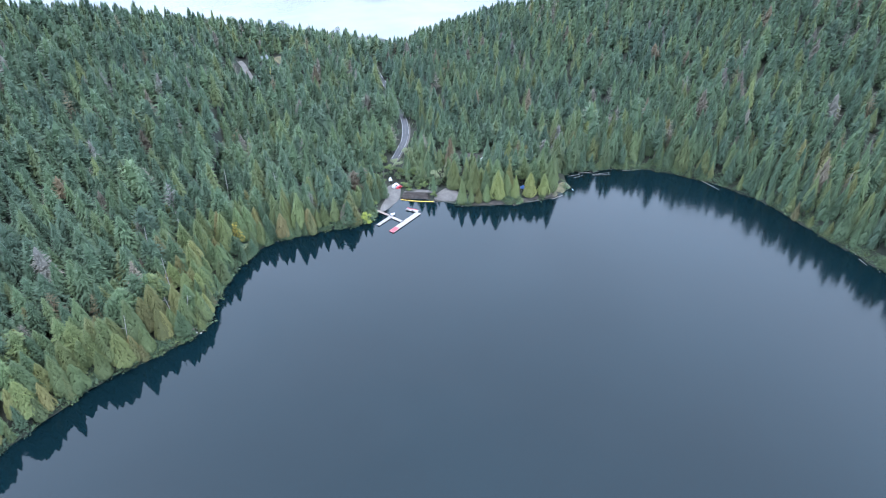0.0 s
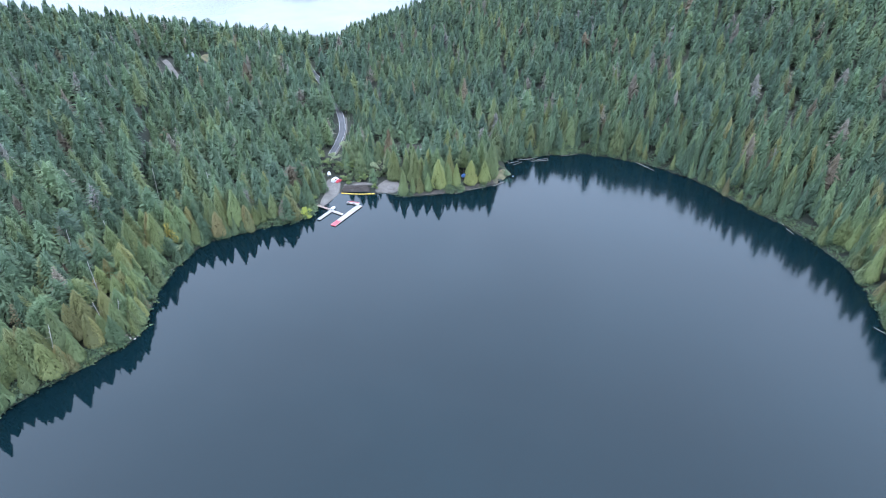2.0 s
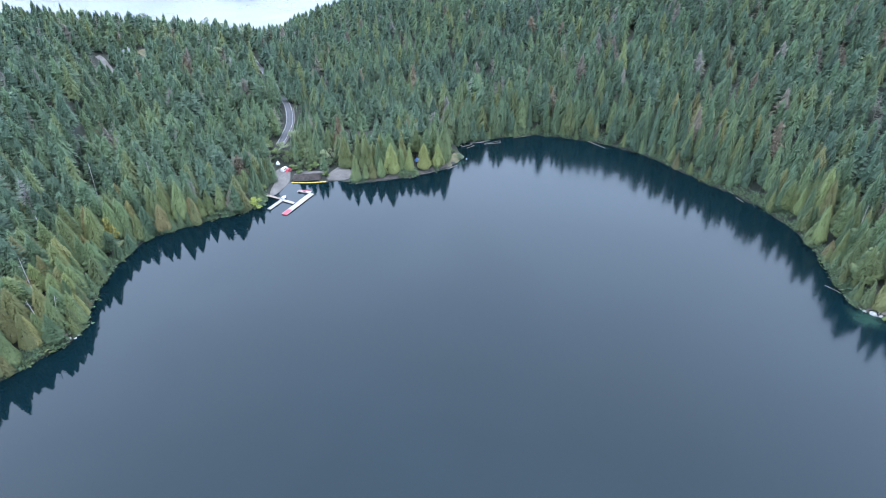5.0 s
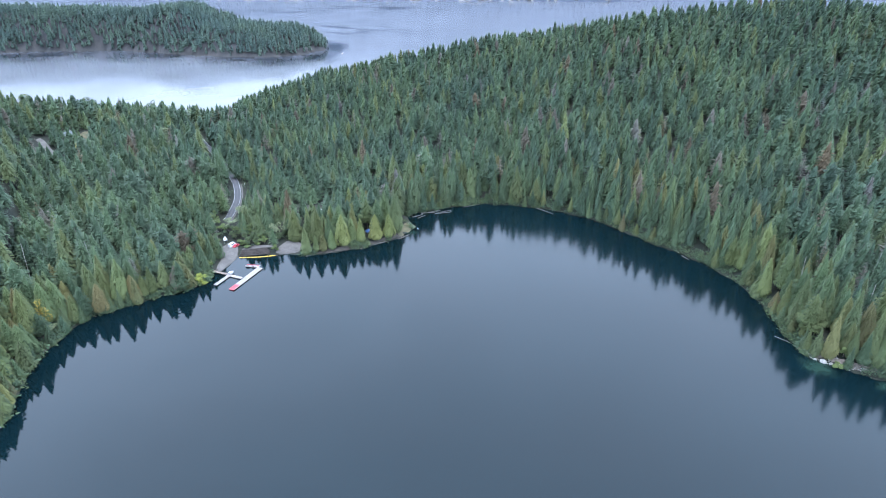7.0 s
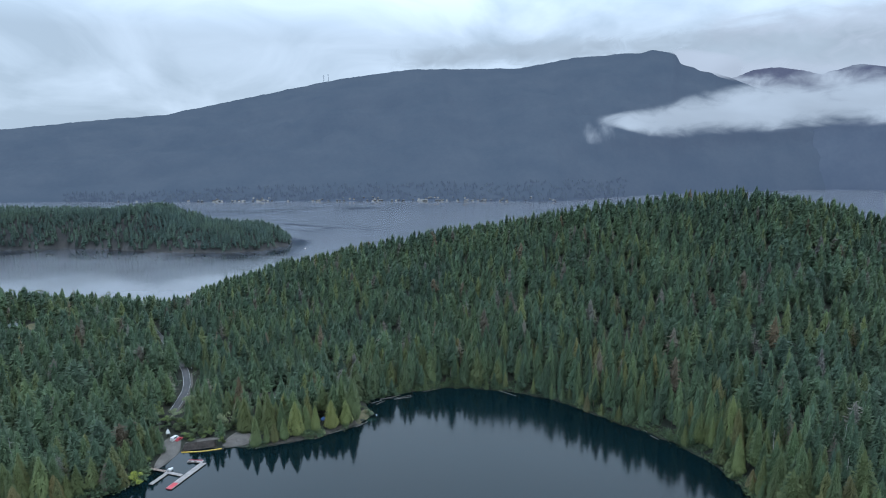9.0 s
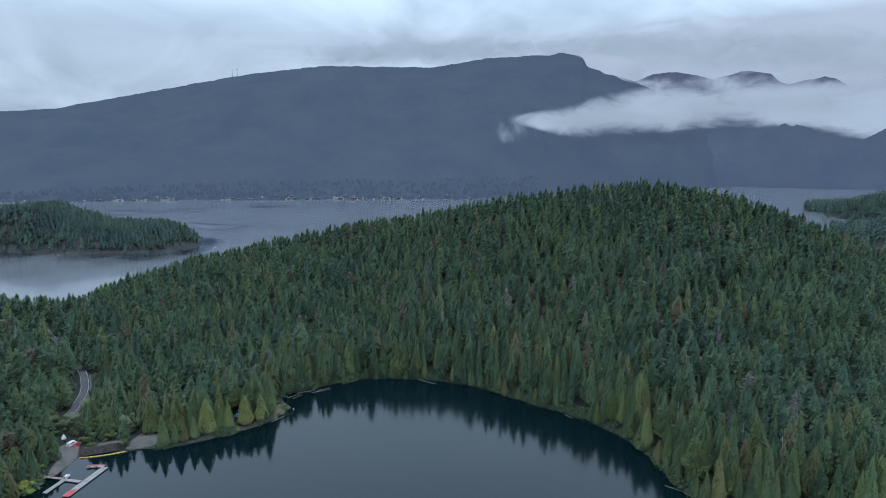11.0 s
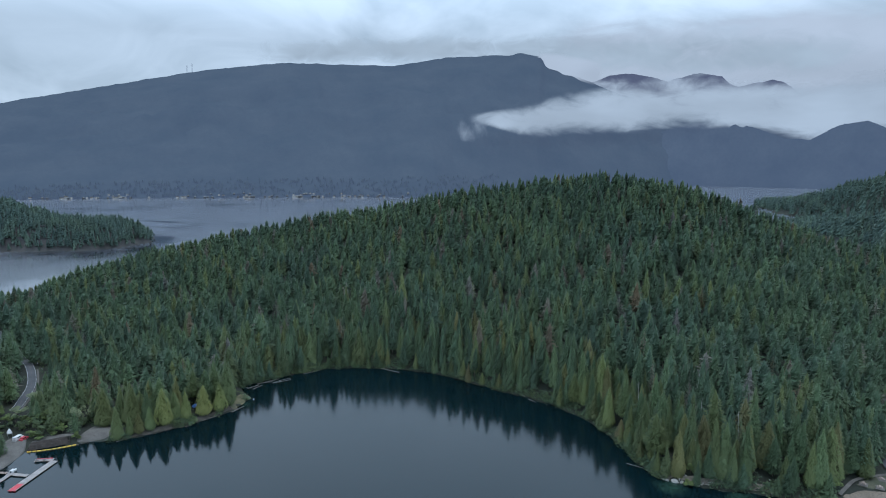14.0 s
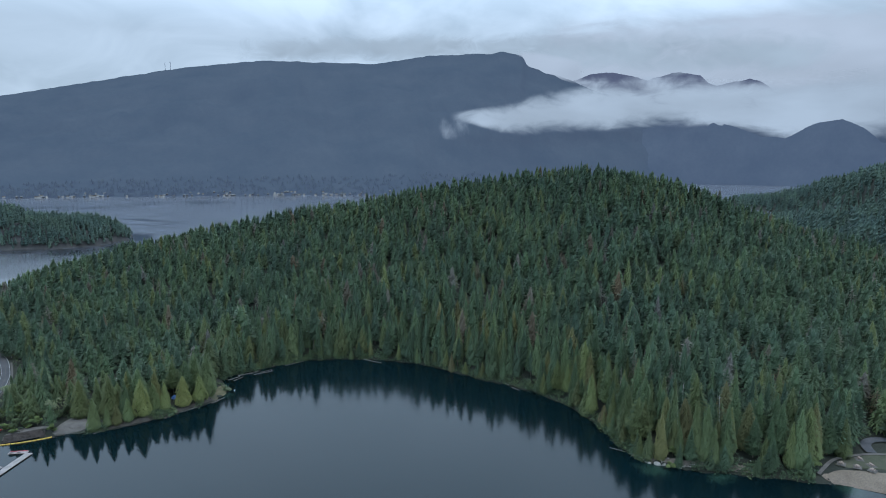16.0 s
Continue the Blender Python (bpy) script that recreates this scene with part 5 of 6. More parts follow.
# ---------------------------------------------------------------- parked things by the ramp and camp
def build_car(x, y, turn, mat, label, length=4.6, width=1.85, height=1.5, van=False):
    root = thing("parked_car", x, y, ground_at(x, y) + 0.16, turn, label, "car")
    body = block(length, width, height * 0.48, (0, 0, 0.3), 0.16)
    part("body", body, mat, root)
    cabin = block(length * (0.78 if van else 0.52), width * 0.9, height * 0.5, (-length * (0.08 if van else 0.05), 0, 0.3 + height * 0.42), 0.2)
    part("cabin", cabin, mat, root)
    part("windscreen", block(0.06, width * 0.78, height * 0.3, (length * (0.31 if van else 0.212), 0, 0.3 + height * 0.5), 0.02), M_GLASS, root)
    for side in (-1, 1):
        part("side_window", block(length * 0.4, 0.05, height * 0.26, (-length * 0.05, side * width * 0.452, 0.3 + height * 0.54), 0.02), M_GLASS, root)
        part("headlight", block(0.08, 0.3, 0.16, (length / 2 - 0.03, side * width * 0.36, 0.66), 0.02), M_WHITE, root)
        for f in (-0.31, 0.31):
            wheel = part("wheel", pipe((f * length, side * width * 0.40, 0.33), (f * length, side * width * 0.50, 0.33), 0.33, 0.33, 14), M_FLOAT, root)
            part("rim", pipe((f * length, side * width * 0.49, 0.33), (f * length, side * width * 0.515, 0.33), 0.2, 0.18, 10), M_STEEL, wheel)
    return root


build_car(-27.6, 323.8, 50, M_WHITE, "white van parked at the boat ramp", 4.6, 1.9, 2.0, True)
build_car(-25.4, 322.6, 50, M_RED, "red car parked beside the white van", 3.9, 1.7, 1.4)
build_car(25.3, 347.6, 20, M_WHITE, "white car parked in the camp clearing", 4.0, 1.7, 1.5)


def build_tent(x, y, turn, size, tall, mat, label):
    """A pitched canvas shelter on four poles."""
    root = thing("canopy_tent", x, y, ground_at(x, y) + 0.1, turn, label, "tent")
    bm = bmesh.new()
    top = bm.verts.new((0, 0, tall))
    rim = [bm.verts.new((sx * size / 2, sy * size / 2, tall * 0.55)) for sx, sy in ((-1, -1), (1, -1), (1, 1), (-1, 1))]
    low = [bm.verts.new((v.co.x * 1.02, v.co.y * 1.02, tall * 0.42)) for v in rim]
    for i in range(4):
        bm.faces.new((rim[i], rim[(i + 1) % 4], top))
        bm.faces.new((low[i], low[(i + 1) % 4], rim[(i + 1) % 4], rim[i]))
    part("canopy", bm, mat, root)
    for sx, sy in ((-1, -1), (1, -1), (1, 1), (-1, 1)):
        part("pole", pipe((sx * size * 0.48, sy * size * 0.48, 0), (sx * size * 0.48, sy * size * 0.48, tall * 0.55), 0.04, 0.04, 6), M_STEEL, root)
    return root


build_tent(-31.0, 329.2, 15, 1.8, 4.0, M_WHITE, "white pointed canvas canopy by the ramp")
build_tent(46.8, 318.2, 10, 2.6, 3.2, M_BLUE, "blue tarpaulin shelter under the shore trees")
build_tent(20.0, 378.0, 0, 4.0, 3.4, M_ORANGE, "orange canvas shelter in the camp")


def build_pole(name, x, y, height, label, category="pole"):
    root = thing(name, x, y, ground_at(x, y), 0, label, category)
    part("pole", pipe((0, 0, -0.5), (0, 0, height), 0.2, 0.14, 8), M_DRIFT, root)
    part("crossarm", block(2.2, 0.14, 0.16, (0, 0, height - 0.9), 0.02), M_DRIFT, root)
    for k in (-0.9, 0, 0.9):
        part("insulator", pipe((k, 0, height - 0.74), (k, 0, height - 0.5), 0.07, 0.05, 6), M_WHITE, root)


build_pole("utility_pole", -34.6, 327.6, 9.0, "grey wooden utility pole beside the ramp")
build_pole("utility_pole", -158.0, 497.0, 11.0, "grey wooden utility pole by the side road")


def build_fire_ring(x, y, radius):
    root = thing("fire_ring", x, y, ground_at(x, y) + 0.16, 0, "ring of dark stones on the gravel", "fire ring")
    for k in range(14):
        a = 2 * math.pi * k / 14
        part("stone", block(0.5, 0.35, 0.14, (radius * math.cos(a), radius * math.sin(a), 0), 0.1, None, math.degrees(a) + 90), M_BANK, root)


build_fire_ring(4.2, 313.6, 2.4)


def build_marker(k, x, y, turn):
    root = thing("road_marker", x, y, ground_at(x, y) + 0.2, turn, "white roadside reflector post", "post", "roadside posts")
    part("post", block(0.14, 0.14, 1.1, (0, 0, 0), 0.02), M_WHITE, root)
    part("reflector", block(0.05, 0.1, 0.2, (0.08, 0, 0.8), 0.01), M_RED, root)


for k, (x, y) in enumerate([(-19.6, 372), (-19.0, 384), (-20.0, 395), (-22.5, 406), (-26.5, 418), (-31, 432)]):
    build_marker(k, x, y, 90)


# ---------------------------------------------------------------- houses
def build_house(x, y, z, turn, size, roof_mat, wall_mat, label, group=""):
    sx, sy, sz = size
    root = thing("house", x, y, z, turn, label, "house", group)
    wall = part("wall", block(sx, sy, sz, (0, 0, -2.0), 0.0), wall_mat, root)
    top = sz - 2.0
    bm = bmesh.new()
    a = [bm.verts.new((px, py, top - 0.15)) for px, py in ((-sx * .56, -sy * .6), (sx * .56, -sy * .6), (sx * .56, sy * .6), (-sx * .56, sy * .6))]
    b = [bm.verts.new((px, 0, top + sy * 0.36)) for px in (-sx * .56, sx * .56)]
    for f in ((a[0], a[1], b[1], b[0]), (a[2], a[3], b[0], b[1]), (a[1], a[2], b[1]), (a[3], a[0], b[0]), a[::-1]):
        bm.faces.new(f)
    part("roof", bm, roof_mat, root)
    for k in range(3):
        part("window", block(sx * 0.16, 0.1, 1.2, (sx * (k - 1) * 0.3, -sy / 2 - 0.03, top - 2.2), 0.0), M_GLASS, root)
    part("door", block(1.0, 0.1, 2.05, (sx * 0.4, -sy / 2 - 0.03, -0.1), 0.0), M_TIMBER, root)
    part("chimney", block(0.7, 0.7, 1.6, (sx * 0.25, sy * 0.1, top + sy * 0.22), 0.03), M_STONE, root)
    return root


build_house(-66, 566, ground_at(-66, 566), 8, (8, 6.5, 6.0), M_ROOF_GREY, M_WALL, "pale house with grey roof among the trees")
build_house(-142, 499, ground_at(-142, 499) - 0.5, 35, (7, 5.5, 4.6), M_ROOF_TEAL, M_BANK, "small dark house with a pale blue-green metal roof")
build_house(-118, 560, ground_at(-118, 560) + 1, 12, (10, 7, 7.0), M_TIMBER, M_WALL, "tan house with a brown roof below the skyline trees")


def build_town():
    """Scattered small houses along the foot of the mountain."""
    rng = np.random.RandomState(12)
    models = []
    for size, roof, wall, label in (((7, 5, 4.6), M_ROOF_GREY, M_WALL, "white waterfront house below the mountain"), ((6.5, 5, 4.4), M_ROOF_GREY, M_BANK, "grey waterfront house below the mountain"),
                                    ((9, 5.5, 4.4), M_TIMBER, M_WALL, "long beige waterfront house below the mountain")):
        models.append(build_house(0, 0, 0, 0, size, roof, wall, label, "houses along the far shore"))
    used = [False] * len(models)
    for k in range(130):
        az = rng.uniform(-9, 31) if k % 3 == 0 else float(rng.choice([-1.8, -0.4, 1.2, 3.0, 8.2, 9.6, 11.8, 13.4, 16.4, 17.6, 18.4, 19.2, 22.0, 23.4, 25.0])) + rng.normal(0, 0.35)
        up = rng.uniform(0.05, 1) ** 4.5
        a = radians(az)
        r, z = (float(q[0]) for q in slope(np.array([a]), np.array([0.0005 + 0.009 * up]), CREST, FAR_SHORE, 4450, 11, 1.0))
        z = max(z, SEA) + 2.5
        m = pose(r * math.sin(a), r * math.cos(a), z, 0, 0, -az + rng.uniform(-30, 30))
        i = int(rng.choice([0, 1, 1, 2]))
        if used[i]:
            copy_thing(models[i], m)
        else:
            models[i].matrix_basis, used[i] = m, True


build_town()


def far_shore_wood():
    """The trees along the foot of the mountain."""
    rng = np.random.RandomState(15)
    n = 2600
    a = np.radians(rng.uniform(-12, 36, n))
    up = rng.uniform(0, 1, n) ** 1.8 * 0.06
    r, z = slope(a, up, CREST, FAR_SHORE, 4450, 11, 1.0)
    ok = (z > SEA + 0.5) & (waves(np.degrees(a) * 40, up * 2500, 60, 17) + rng.uniform(-0.5, 0.5, n) > -0.3)
    a, r, z = a[ok], r[ok], z[ok]
    m = len(a)
    t = np.stack([r * np.sin(a), r * np.cos(a), z - 1, rng.uniform(8, 17, m), rng.uniform(1.2, 1.9, m), rng.uniform(0, 6.28, m), rng.uniform(0.1, 0.6, m), rng.randint(0, 6, m)], 1)
    # the haze over these trees is blue emission in their material
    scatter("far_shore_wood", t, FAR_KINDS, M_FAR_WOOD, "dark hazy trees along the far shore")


far_shore_wood()


# ---------------------------------------------------------------- logs, rocks, buoys
LOGS = [(-101.5, 243.5, -95.5, 254.0, 0.24), (77.5, 339.5, 84.5, 342.0, 0.25), (84.0, 343.5, 97.0, 345.5, 0.22), (96.0, 342.5, 103.0, 343.8, 0.2), (102.8, 343.8, 102.4, 340.8, 0.22),
        (92.0, 341.0, 102.2, 341.0, 0.2), (112.0, 346.5, 124.0, 348.0, 0.2), (75.0, 344.5, 78.0, 341.0, 0.2), (156.3, 332.0, 162.5, 320.5, 0.28), (204.3, 249.0, 205.0, 243.5, 0.25),
        (10.5, 303.6, 13.5, 304.4, 0.25), (-104.0, 196.5, -110.0, 193.0, 0.22), (63.0, 311.2, 70.0, 315.6, 0.2), (48, 308.0, 58, 310.6, 0.2), (196.5, 172.5, 199.5, 166.0, 0.18),
        (84.0, 345.0, 92.5, 343.0, 0.18), (80.0, 337.0, 86.0, 340.5, 0.2), (93.5, 344.8, 95.5, 340.5, 0.16)]


def build_log(k, ax, ay, bx, by, r):
    c = Vector(((ax + bx) / 2, (ay + by) / 2, 0.08))
    bm = pipe(Vector((ax, ay, 0.08)) - c, Vector((bx, by, 0.12)) - c, r, r * 0.6, 9, None, 0.12, k)
    ob = thing("drift_log", c.x, c.y, c.z, 0, "bleached drift log lying at the lake edge", "log", "drift logs")
    part("log", bm, M_DRIFT, ob)
    if k % 2 == 0:
        d = Vector((bx - ax, by - ay, 0)).normalized()
        part("branch_stub", pipe(d * 1.2, d * 1.5 + Vector((-d.y, d.x, 0.5)) * 0.8, 0.07, 0.04, 6), M_DRIFT, ob)


for k, row in enumerate(LOGS):
    build_log(k, *row)


def rock_mesh(seed, mat):
    rng = np.random.RandomState(seed)
    bm = bmesh.new()
    bmesh.ops.create_icosphere(bm, subdivisions=2, radius=0.5)
    for q in rng.normal(0, 1, (7, 3)):
        q = Vector(q).normalized()
        lim = rng.uniform(0.30, 0.42)
        for v in bm.verts:
            over = v.co.dot(q) - lim
            if over > 0:
                v.co -= q * over
    me = bpy.data.meshes.new("boulder")
    bm.to_mesh(me)
    bm.free()
    me.materials.append(mat)
    return me


def scatter_rocks():
    rng = np.random.RandomState(9)
    pale, dark = [rock_mesh(k, M_STONE) for k in range(5)], [rock_mesh(20 + k, M_BANK) for k in range(5)]
    rows = [(201.8, 152.0, 2.6, 0), (203.8, 150.2, 1.8, 0), (200.2, 154.6, 1.5, 0), (205.8, 148.4, 1.4, 0), (199.6, 157.2, 1.2, 0), (208.6, 146.0, 1.2, 0)]
    for cx, cy, sx, sy, n, lo, hi, kind in ((202.6, 151.2, 2.6, 2.0, 34, 0.4, 1.2, 0), (199.6, 159, 0.9, 4.5, 16, 0.4, 1.0, 0), (210, 143.8, 3.2, 2.4, 26, 0.4, 1.0, 0), (224, 129, 7, 4.0, 12, 0.4, 0.9, 0),
                                            (247, 106, 2.5, 2.0, 5, 0.4, 0.8, 1), (-104, 198, 3.0, 2.4, 12, 0.5, 1.2, 0), (-3, 309.5, 4.0, 1.2, 14, 0.4, 0.9, 1), (40, 305.5, 14, 0.9, 26, 0.5, 1.3, 1),
                                            (64, 313.0, 5, 1.4, 16, 0.5, 1.4, 1), (-46, 285, 4, 1.2, 8, 0.5, 1.1, 0), (-140, 160, 5, 4, 8, 0.5, 1.0, 1), (180, 312, 8, 7, 14, 0.4, 0.9, 0), (205, 252, 5, 10, 12, 0.4, 0.9, 0), (-88, 268, 6, 3, 10, 0.4, 0.9, 1), (-66, 277, 9, 2, 10, 0.4, 0.9, 1), (95, 348, 14, 1.0, 14, 0.5, 1.2, 1)):
        for _ in range(n):
            rows.append((rng.normal(cx, sx * 0.6), rng.normal(cy, sy * 0.6), rng.uniform(lo, hi), kind))
    for x, y, size, kind in rows:
        g = ground_at(x, y)
        if g < -0.5:
            continue
        me = (dark if kind else pale)[rng.randint(5)]
        ob = tagged(new("boulder", me), "dark wet boulder on the lake bank" if kind else "pale granite boulder at the water's edge", "rock", "shore boulders")
        ob.matrix_basis = pose(x, y, max(g, -0.1) + size * 0.16, rng.uniform(-15, 15), rng.uniform(-15, 15), rng.uniform(0, 360)) @ Matrix.Diagonal((size * 1.25, size, size * 0.75, 1))


scatter_rocks()


def build_buoy(x, y, z, size, label):
    root = thing("buoy", x, y, z, 0, label, "buoy")
    bm = bmesh.new()
    bmesh.ops.create_uvsphere(bm, u_segments=12, v_segments=8, radius=size)
    part("float", bm, M_WHITE, root)
    part("mooring_ring", pipe((0, 0, size * 0.9), (0, 0, size * 1.3), size * 0.15, size * 0.15, 6), M_STEEL, root)


build_buoy(76.6, 322.0, 0.3, 0.35, "white mooring buoy beside the grassy spit")
build_boat(-505, 1520, 20, M_WHITE, "white motorboat anchored near the island", 11.0, SEA + 0.2)
build_boat(158, 1308, 60, M_WHITE, "white motorboat on the open inlet", 7.0, SEA + 0.2)


# ---------------------------------------------------------------- broad-leaved shrubs and trees
def build_leafy(x, y, height, width, mat, label, seed):
    """A small broad-leaved tree: forked trunk and a loose crown of leaf clumps."""
    rng = np.random.RandomState(seed)
    root = thing("leafy_tree", x, y, ground_at(x, y), 0, label, "tree")
    bm = pipe((0, 0, -0.3), (0.1, 0.05, height * 0.5), 0.16, 0.09, 7)
    for k in range(4):
        a = k * 1.7 + rng.uniform(0, 1)
        pipe((0.05, 0, height * 0.28), (width * 0.3 * math.cos(a), width * 0.3 * math.sin(a), height * 0.72), 0.08, 0.03, 6, bm)
    part("trunk", bm, M_BARK, root)
    V, F = [], []
    lumps = rng.normal(0, 1, (9, 3)) * np.array([0.24, 0.24, 0.17]) * np.array([width, width, height]) + np.array([0, 0, height * 0.6])
    for i in range(620 if width < 9 else 1150):
        c = lumps[i % 9] + (lambda q: q / np.linalg.norm(q))(rng.normal(0, 1, 3)) * np.array([width, width, height * 0.7]) * 0.19 * rng.uniform(0.7, 1.1)
        c[2] = max(c[2], 0.25)
        t = rng.normal(0, 1, (4, 3)) * 0.10 + np.array([(0.24, 0, 0), (0, 0.24, 0), (-0.24, 0, 0), (0, -0.24, 0)])
        V.append(c + t * max(1.0, width / 7.0))
        F += [(4 * i, 4 * i + 1, 4 * i + 2), (4 * i, 4 * i + 2, 4 * i + 3)]
    crown = new("crown", mesh_of("crown", np.concatenate(V), np.array(F), [mat]))
    crown.parent = root


for k, (x, y, h, w, mat, label) in enumerate([
        (-41.0, 287.2, 5.5, 6.5, M_LEAF_LIME, "bright yellow-green bush at the lake edge"), (-103.0, 262.5, 13.0, 7.0, M_LEAF_YELLOW, "yellow autumn maple among the firs"),
        (-10.5, 330, 9.0, 6.0, M_LEAF_PALE, "pale green alder behind the gravel"), (-3.5, 327.5, 10.0, 7.0, M_LEAF_PALE, "pale green alder behind the gravel"),
        (-20, 333, 7.0, 7.0, M_LEAF, "green alder beside the road"), (-40, 338, 7.5, 7.0, M_LEAF_PALE, "pale green alder beside the road"), (-41, 330, 6.0, 6.0, M_LEAF, "green alder beside the ramp"),
        (-35.5, 345, 6.0, 6.0, M_LEAF, "green alder beside the road"), (-29, 342, 6.0, 6.0, M_LEAF_PALE, "pale green alder beside the road"), (-33, 337.5, 5.0, 6.0, M_LEAF, "green alder beside the road"), (-38, 350, 7.0, 6.0, M_LEAF, "green alder beside the road"), (-4.5, 313.2, 4.5, 3.5, M_LEAF, "small green shrub on the gravel"), (-22.5, 356, 7.0, 6.0, M_LEAF_PALE, "pale green alder below the road"),
        (-83, 535, 10, 8.0, M_LEAF_PALE, "pale yellow-green tree near the houses"), (-50, 545, 9, 8.0, M_LEAF_YELLOW, "yellowing tree near the houses"), (-88, 520, 11, 8, M_LEAF, "bright green tree near the houses"),
        (-143, 572, 22, 15, M_LEAF_DARK, "large round dark green tree on the skyline"), (-160, 566, 17, 11, M_LEAF_DARK, "round dark green maple on the skyline"), (-126, 577, 16, 12, M_LEAF, "round green maple on the skyline"),
        (-106, 560, 15, 11, M_LEAF_PALE, "pale green maple near the houses"), (-95, 572, 15, 10, M_LEAF_DARK, "dark green maple near the houses"), (-78, 556, 13, 10, M_LEAF, "green maple near the houses"), (-150, 520, 13, 10, M_LEAF, "green maple beside the hillside houses"),
        (-128, 524, 14, 11, M_LEAF_DARK, "dark green maple behind the clearing"), (-114, 510, 12, 9, M_LEAF_PALE, "pale green maple beside the clearing"), (-72, 478, 14, 9, M_LEAF_PALE, "pale yellow-green maple above the road"), (-66, 467, 12, 8, M_LEAF, "green maple above the road"),
        (-128, 462, 9, 7, M_LEAF_YELLOW, "yellowing maple below the side road"), (-106, 331, 13, 9, M_LEAF, "bright green maple among the firs"), (-45, 315, 10, 8, M_LEAF_PALE, "pale green alder above the ramp"), (-178, 545, 14, 10, M_LEAF, "green maple on the hillside"),
        (-192, 528, 13, 9, M_LEAF_DARK, "dark green maple on the hillside"), (-100, 538, 13, 9, M_LEAF_DARK, "dark green maple below the houses"), (-60, 520, 12, 8, M_LEAF_PALE, "pale green alder beside the road"), (-147, 505, 8, 7, M_LEAF, "green tree beside the hillside clearing"), (205, 147.5, 3.0, 4.0, M_LEAF, "green shrub above the pale rocks"), (208.5, 150, 4.0, 4.0, M_LEAF, "green shrub above the pale rocks"),
        (-100, 258, 4.0, 5.0, M_LEAF_PALE, "olive shrub on the lake bank"), (-14, 321, 2.2, 3.5, M_LEAF, "low green shrub by the timber wall"), (-20, 320, 2.0, 3.5, M_LEAF, "low green shrub by the timber wall")]):
    build_leafy(x, y, h, w, mat, label, 600 + k)
for k, (x, y) in enumerate([(-22, 323.5), (-18.5, 322.5), (-14.5, 323.5), (-10.5, 322), (-7.5, 324.5), (-17, 327.5), (-12.5, 327), (-21, 328.5), (-2.5, 325), (-16, 332), (-6, 330), (-26, 331.5), (-36.5, 324), (-36.5, 317), (-36.5, 309.5), (-38, 303), (-35.5, 333), (-29, 336.5), (-24.5, 337), (1.5, 328), (7, 327.5), (247, 114.5), (251, 116), (256, 116.5), (261, 118), (267, 117), (273, 116), (278, 117), (287, 119.5), (296, 118)]):
    build_leafy(x, y, 3.2 + 2.6 * ((k * 37) % 10) / 10, 4.6, (M_LEAF, M_LEAF_DARK, M_LEAF_DARK)[k % 3], "dense green bush at the edge of the gravel" if x < 100 else "dense green bush behind the footpath", 650 + k)


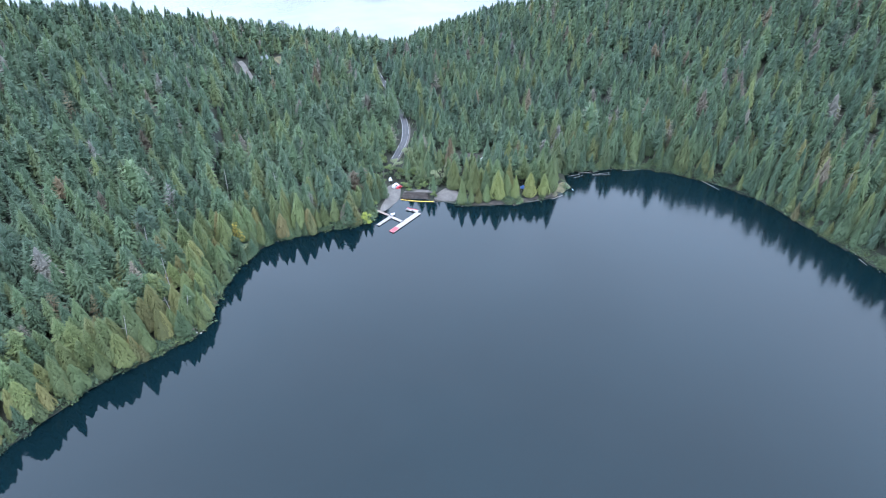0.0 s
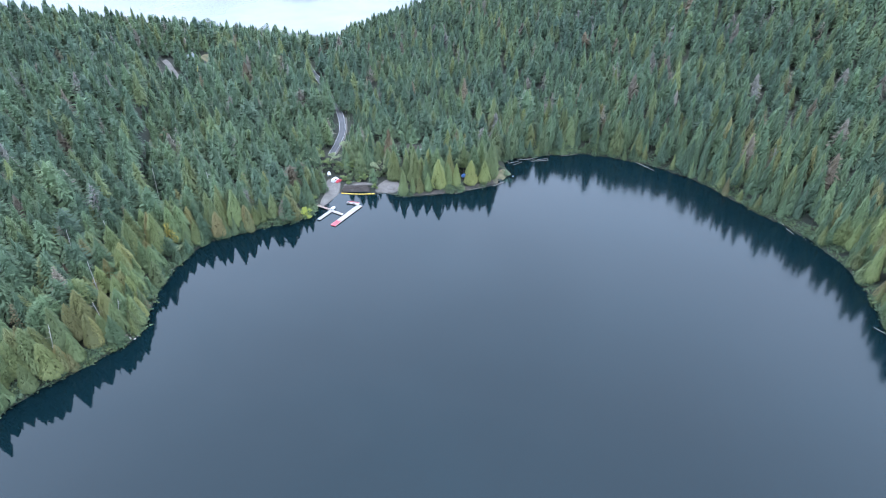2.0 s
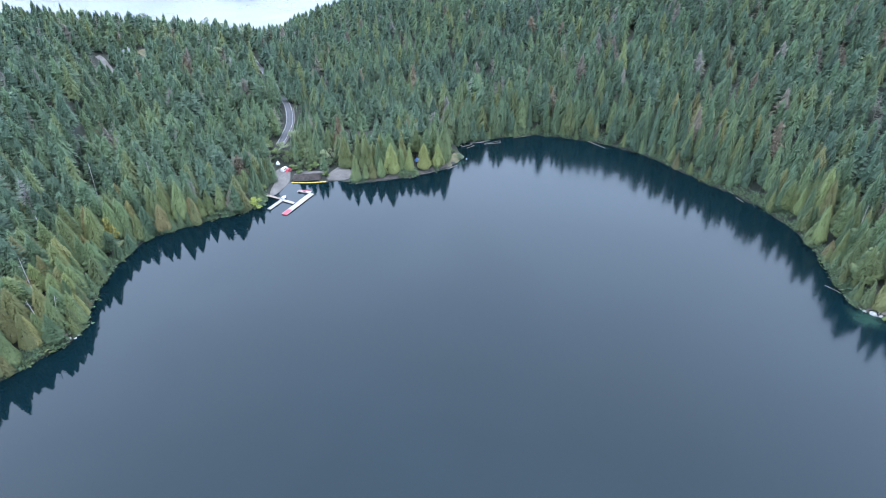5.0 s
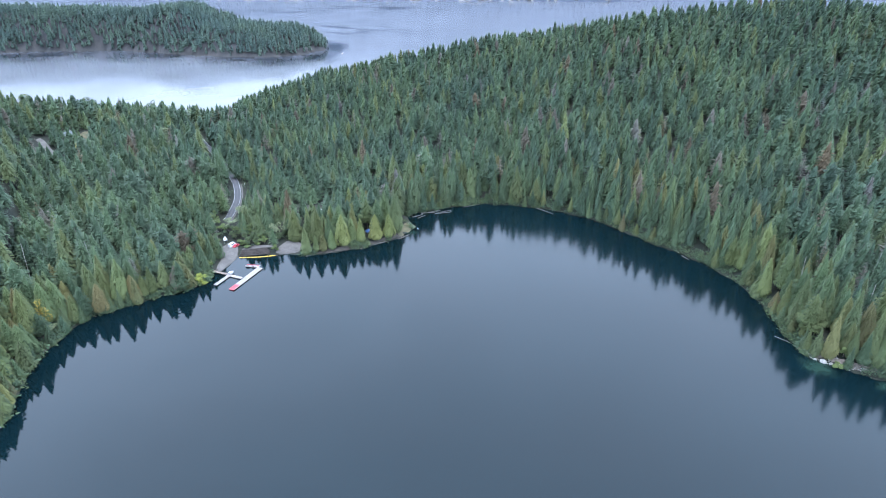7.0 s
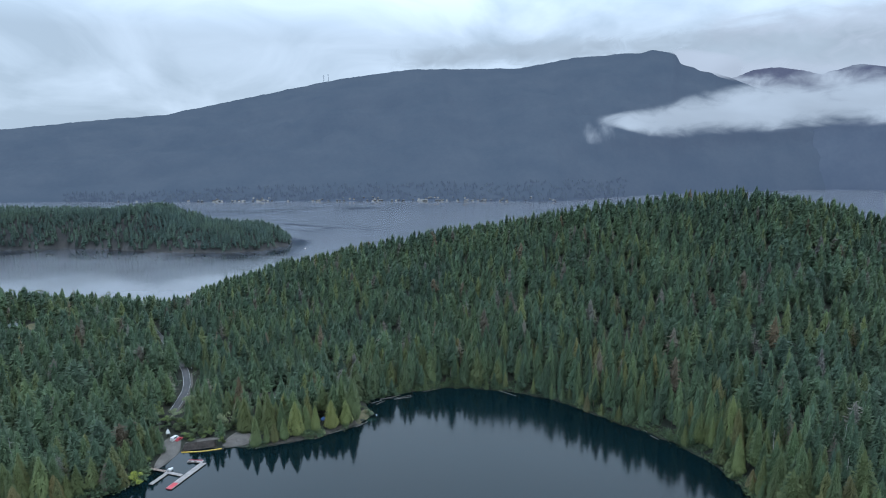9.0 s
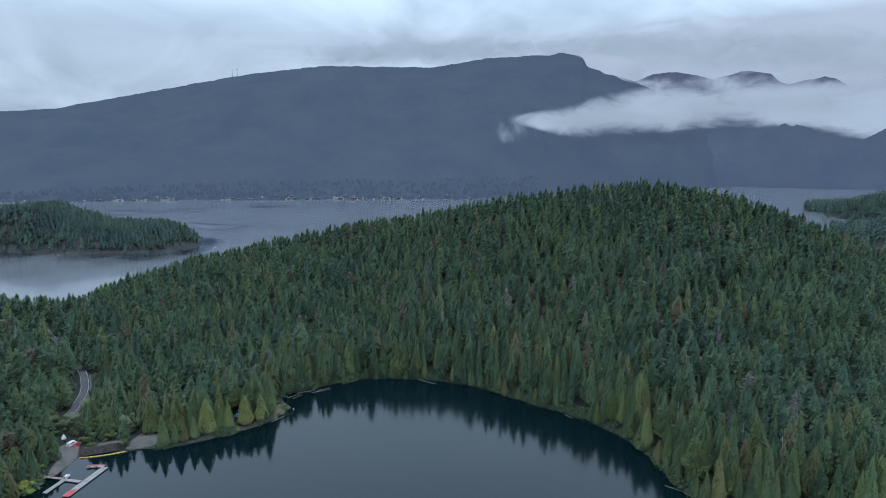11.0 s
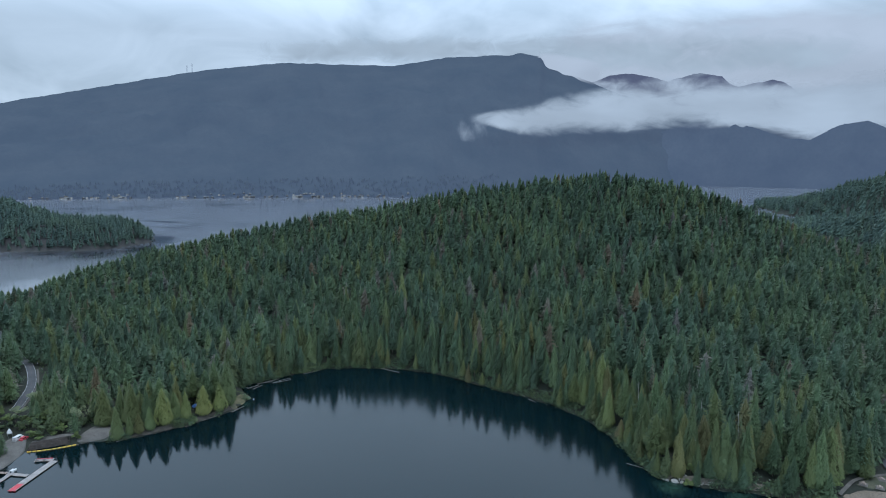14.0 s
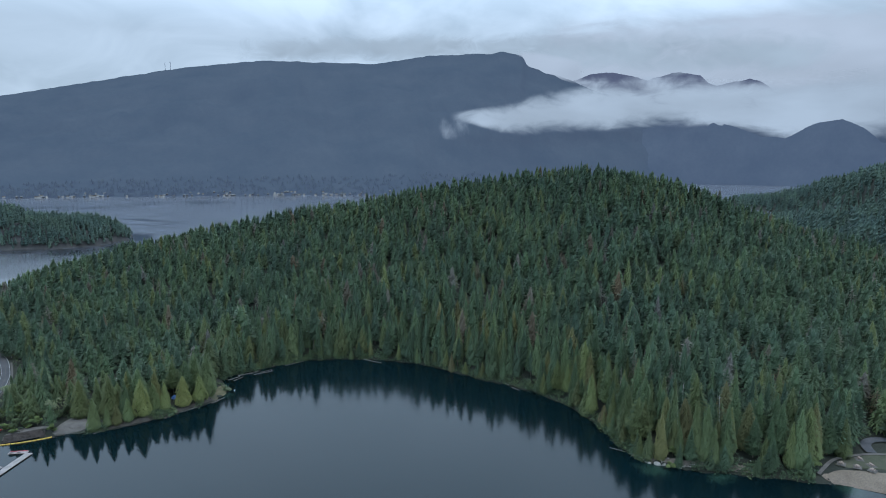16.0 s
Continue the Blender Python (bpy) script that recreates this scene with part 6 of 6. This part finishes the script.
# ---------------------------------------------------------------- picnic places by the beach, masts on the mountain
def build_picnic(x, y, turn):
    z = ground_at(x, y) + 0.25
    root = thing("picnic_table", x, y, z, turn, "wooden picnic table on a concrete pad", "table", "picnic tables")
    part("pad", block(3.4, 3.0, 0.12, (0, 0, 0), 0.02), M_GRAVEL, root, "worn concrete pad")
    part("tabletop", block(1.9, 0.8, 0.06, (0, 0, 0.82), 0.01), M_PLANK, root)
    for s in (-1, 1):
        part("bench", block(1.9, 0.28, 0.05, (0, s * 0.75, 0.52), 0.01), M_PLANK, root)
        part("leg", block(0.1, 1.6, 0.09, (s * 0.7, 0, 0.44), 0.01), M_PLANK, root)
        part("leg", block(0.1, 0.12, 0.76, (s * 0.7, 0, 0.1), 0.01), M_PLANK, root)


for x, y, a in ((260.1, 110.0, 20), (270.9, 108.2, 40), (263.2, 105.5, 30), (269.3, 103.2, 60), (265.2, 101.0, 10)):
    build_picnic(x, y, a)


def build_mast(az, height):
    a, r = radians(az), 4440
    crest = np.interp(az, CREST[:, 0], CREST[:, 1])
    root = thing("radio_mast", r * math.sin(a), r * math.cos(a), 130 + crest * r - 8, 0, "slender steel mast on the mountain ridge", "mast", "masts on the ridge")
    # the masts share the hills' material, with its haze as blue glow
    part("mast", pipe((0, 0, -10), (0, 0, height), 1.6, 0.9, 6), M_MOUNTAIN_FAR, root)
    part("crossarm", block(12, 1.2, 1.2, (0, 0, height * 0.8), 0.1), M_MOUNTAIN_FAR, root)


build_mast(8.95, 52)
build_mast(9.35, 58)


# ---------------------------------------------------------------- dead trunks
def build_snag(x, y, height, lean, turn, seed):
    rng = np.random.RandomState(seed)
    root = thing("dead_tree", x, y, ground_at(x, y), turn, "bare grey dead trunk leaning among firs", "tree", "dead trunks")
    top = Vector((lean, 0, height))
    part("trunk", pipe((0, 0, -0.5), top, 0.22, 0.07, 8, None, 0.08, seed), M_SNAG, root)
    for k in range(7):
        f = rng.uniform(0.35, 0.95)
        a = rng.uniform(0, 6.28)
        p = top * f
        q = p + Vector((math.cos(a), math.sin(a), 0.15)) * rng.uniform(0.8, 1.9)
        part("branch", pipe(p, q, 0.06, 0.02, 5), M_SNAG, root)


for k, (x, y, h, lean, turn) in enumerate([(-126, 184, 17, 2.5, 30), (-131, 181, 14, -2, 80), (-112, 199, 15, 1.5, 200), (-109, 203, 12, 2.5, 20), (-119, 215, 19, 1, 100), (-133, 232, 20, 1.5, 10), (-122, 246, 18, 1, 150),
                                           (-90, 300, 20, 1.5, 250), (-118, 300, 21, 1, 40), (214, 152, 17, 1.2, 90), (226, 160, 19, 1, 10), (233, 146, 18, 1.5, 180), (243, 175, 19, 1, 300), (222, 190, 18, 1, 60)]):
    build_snag(x, y, h, lean, turn, 800 + k)
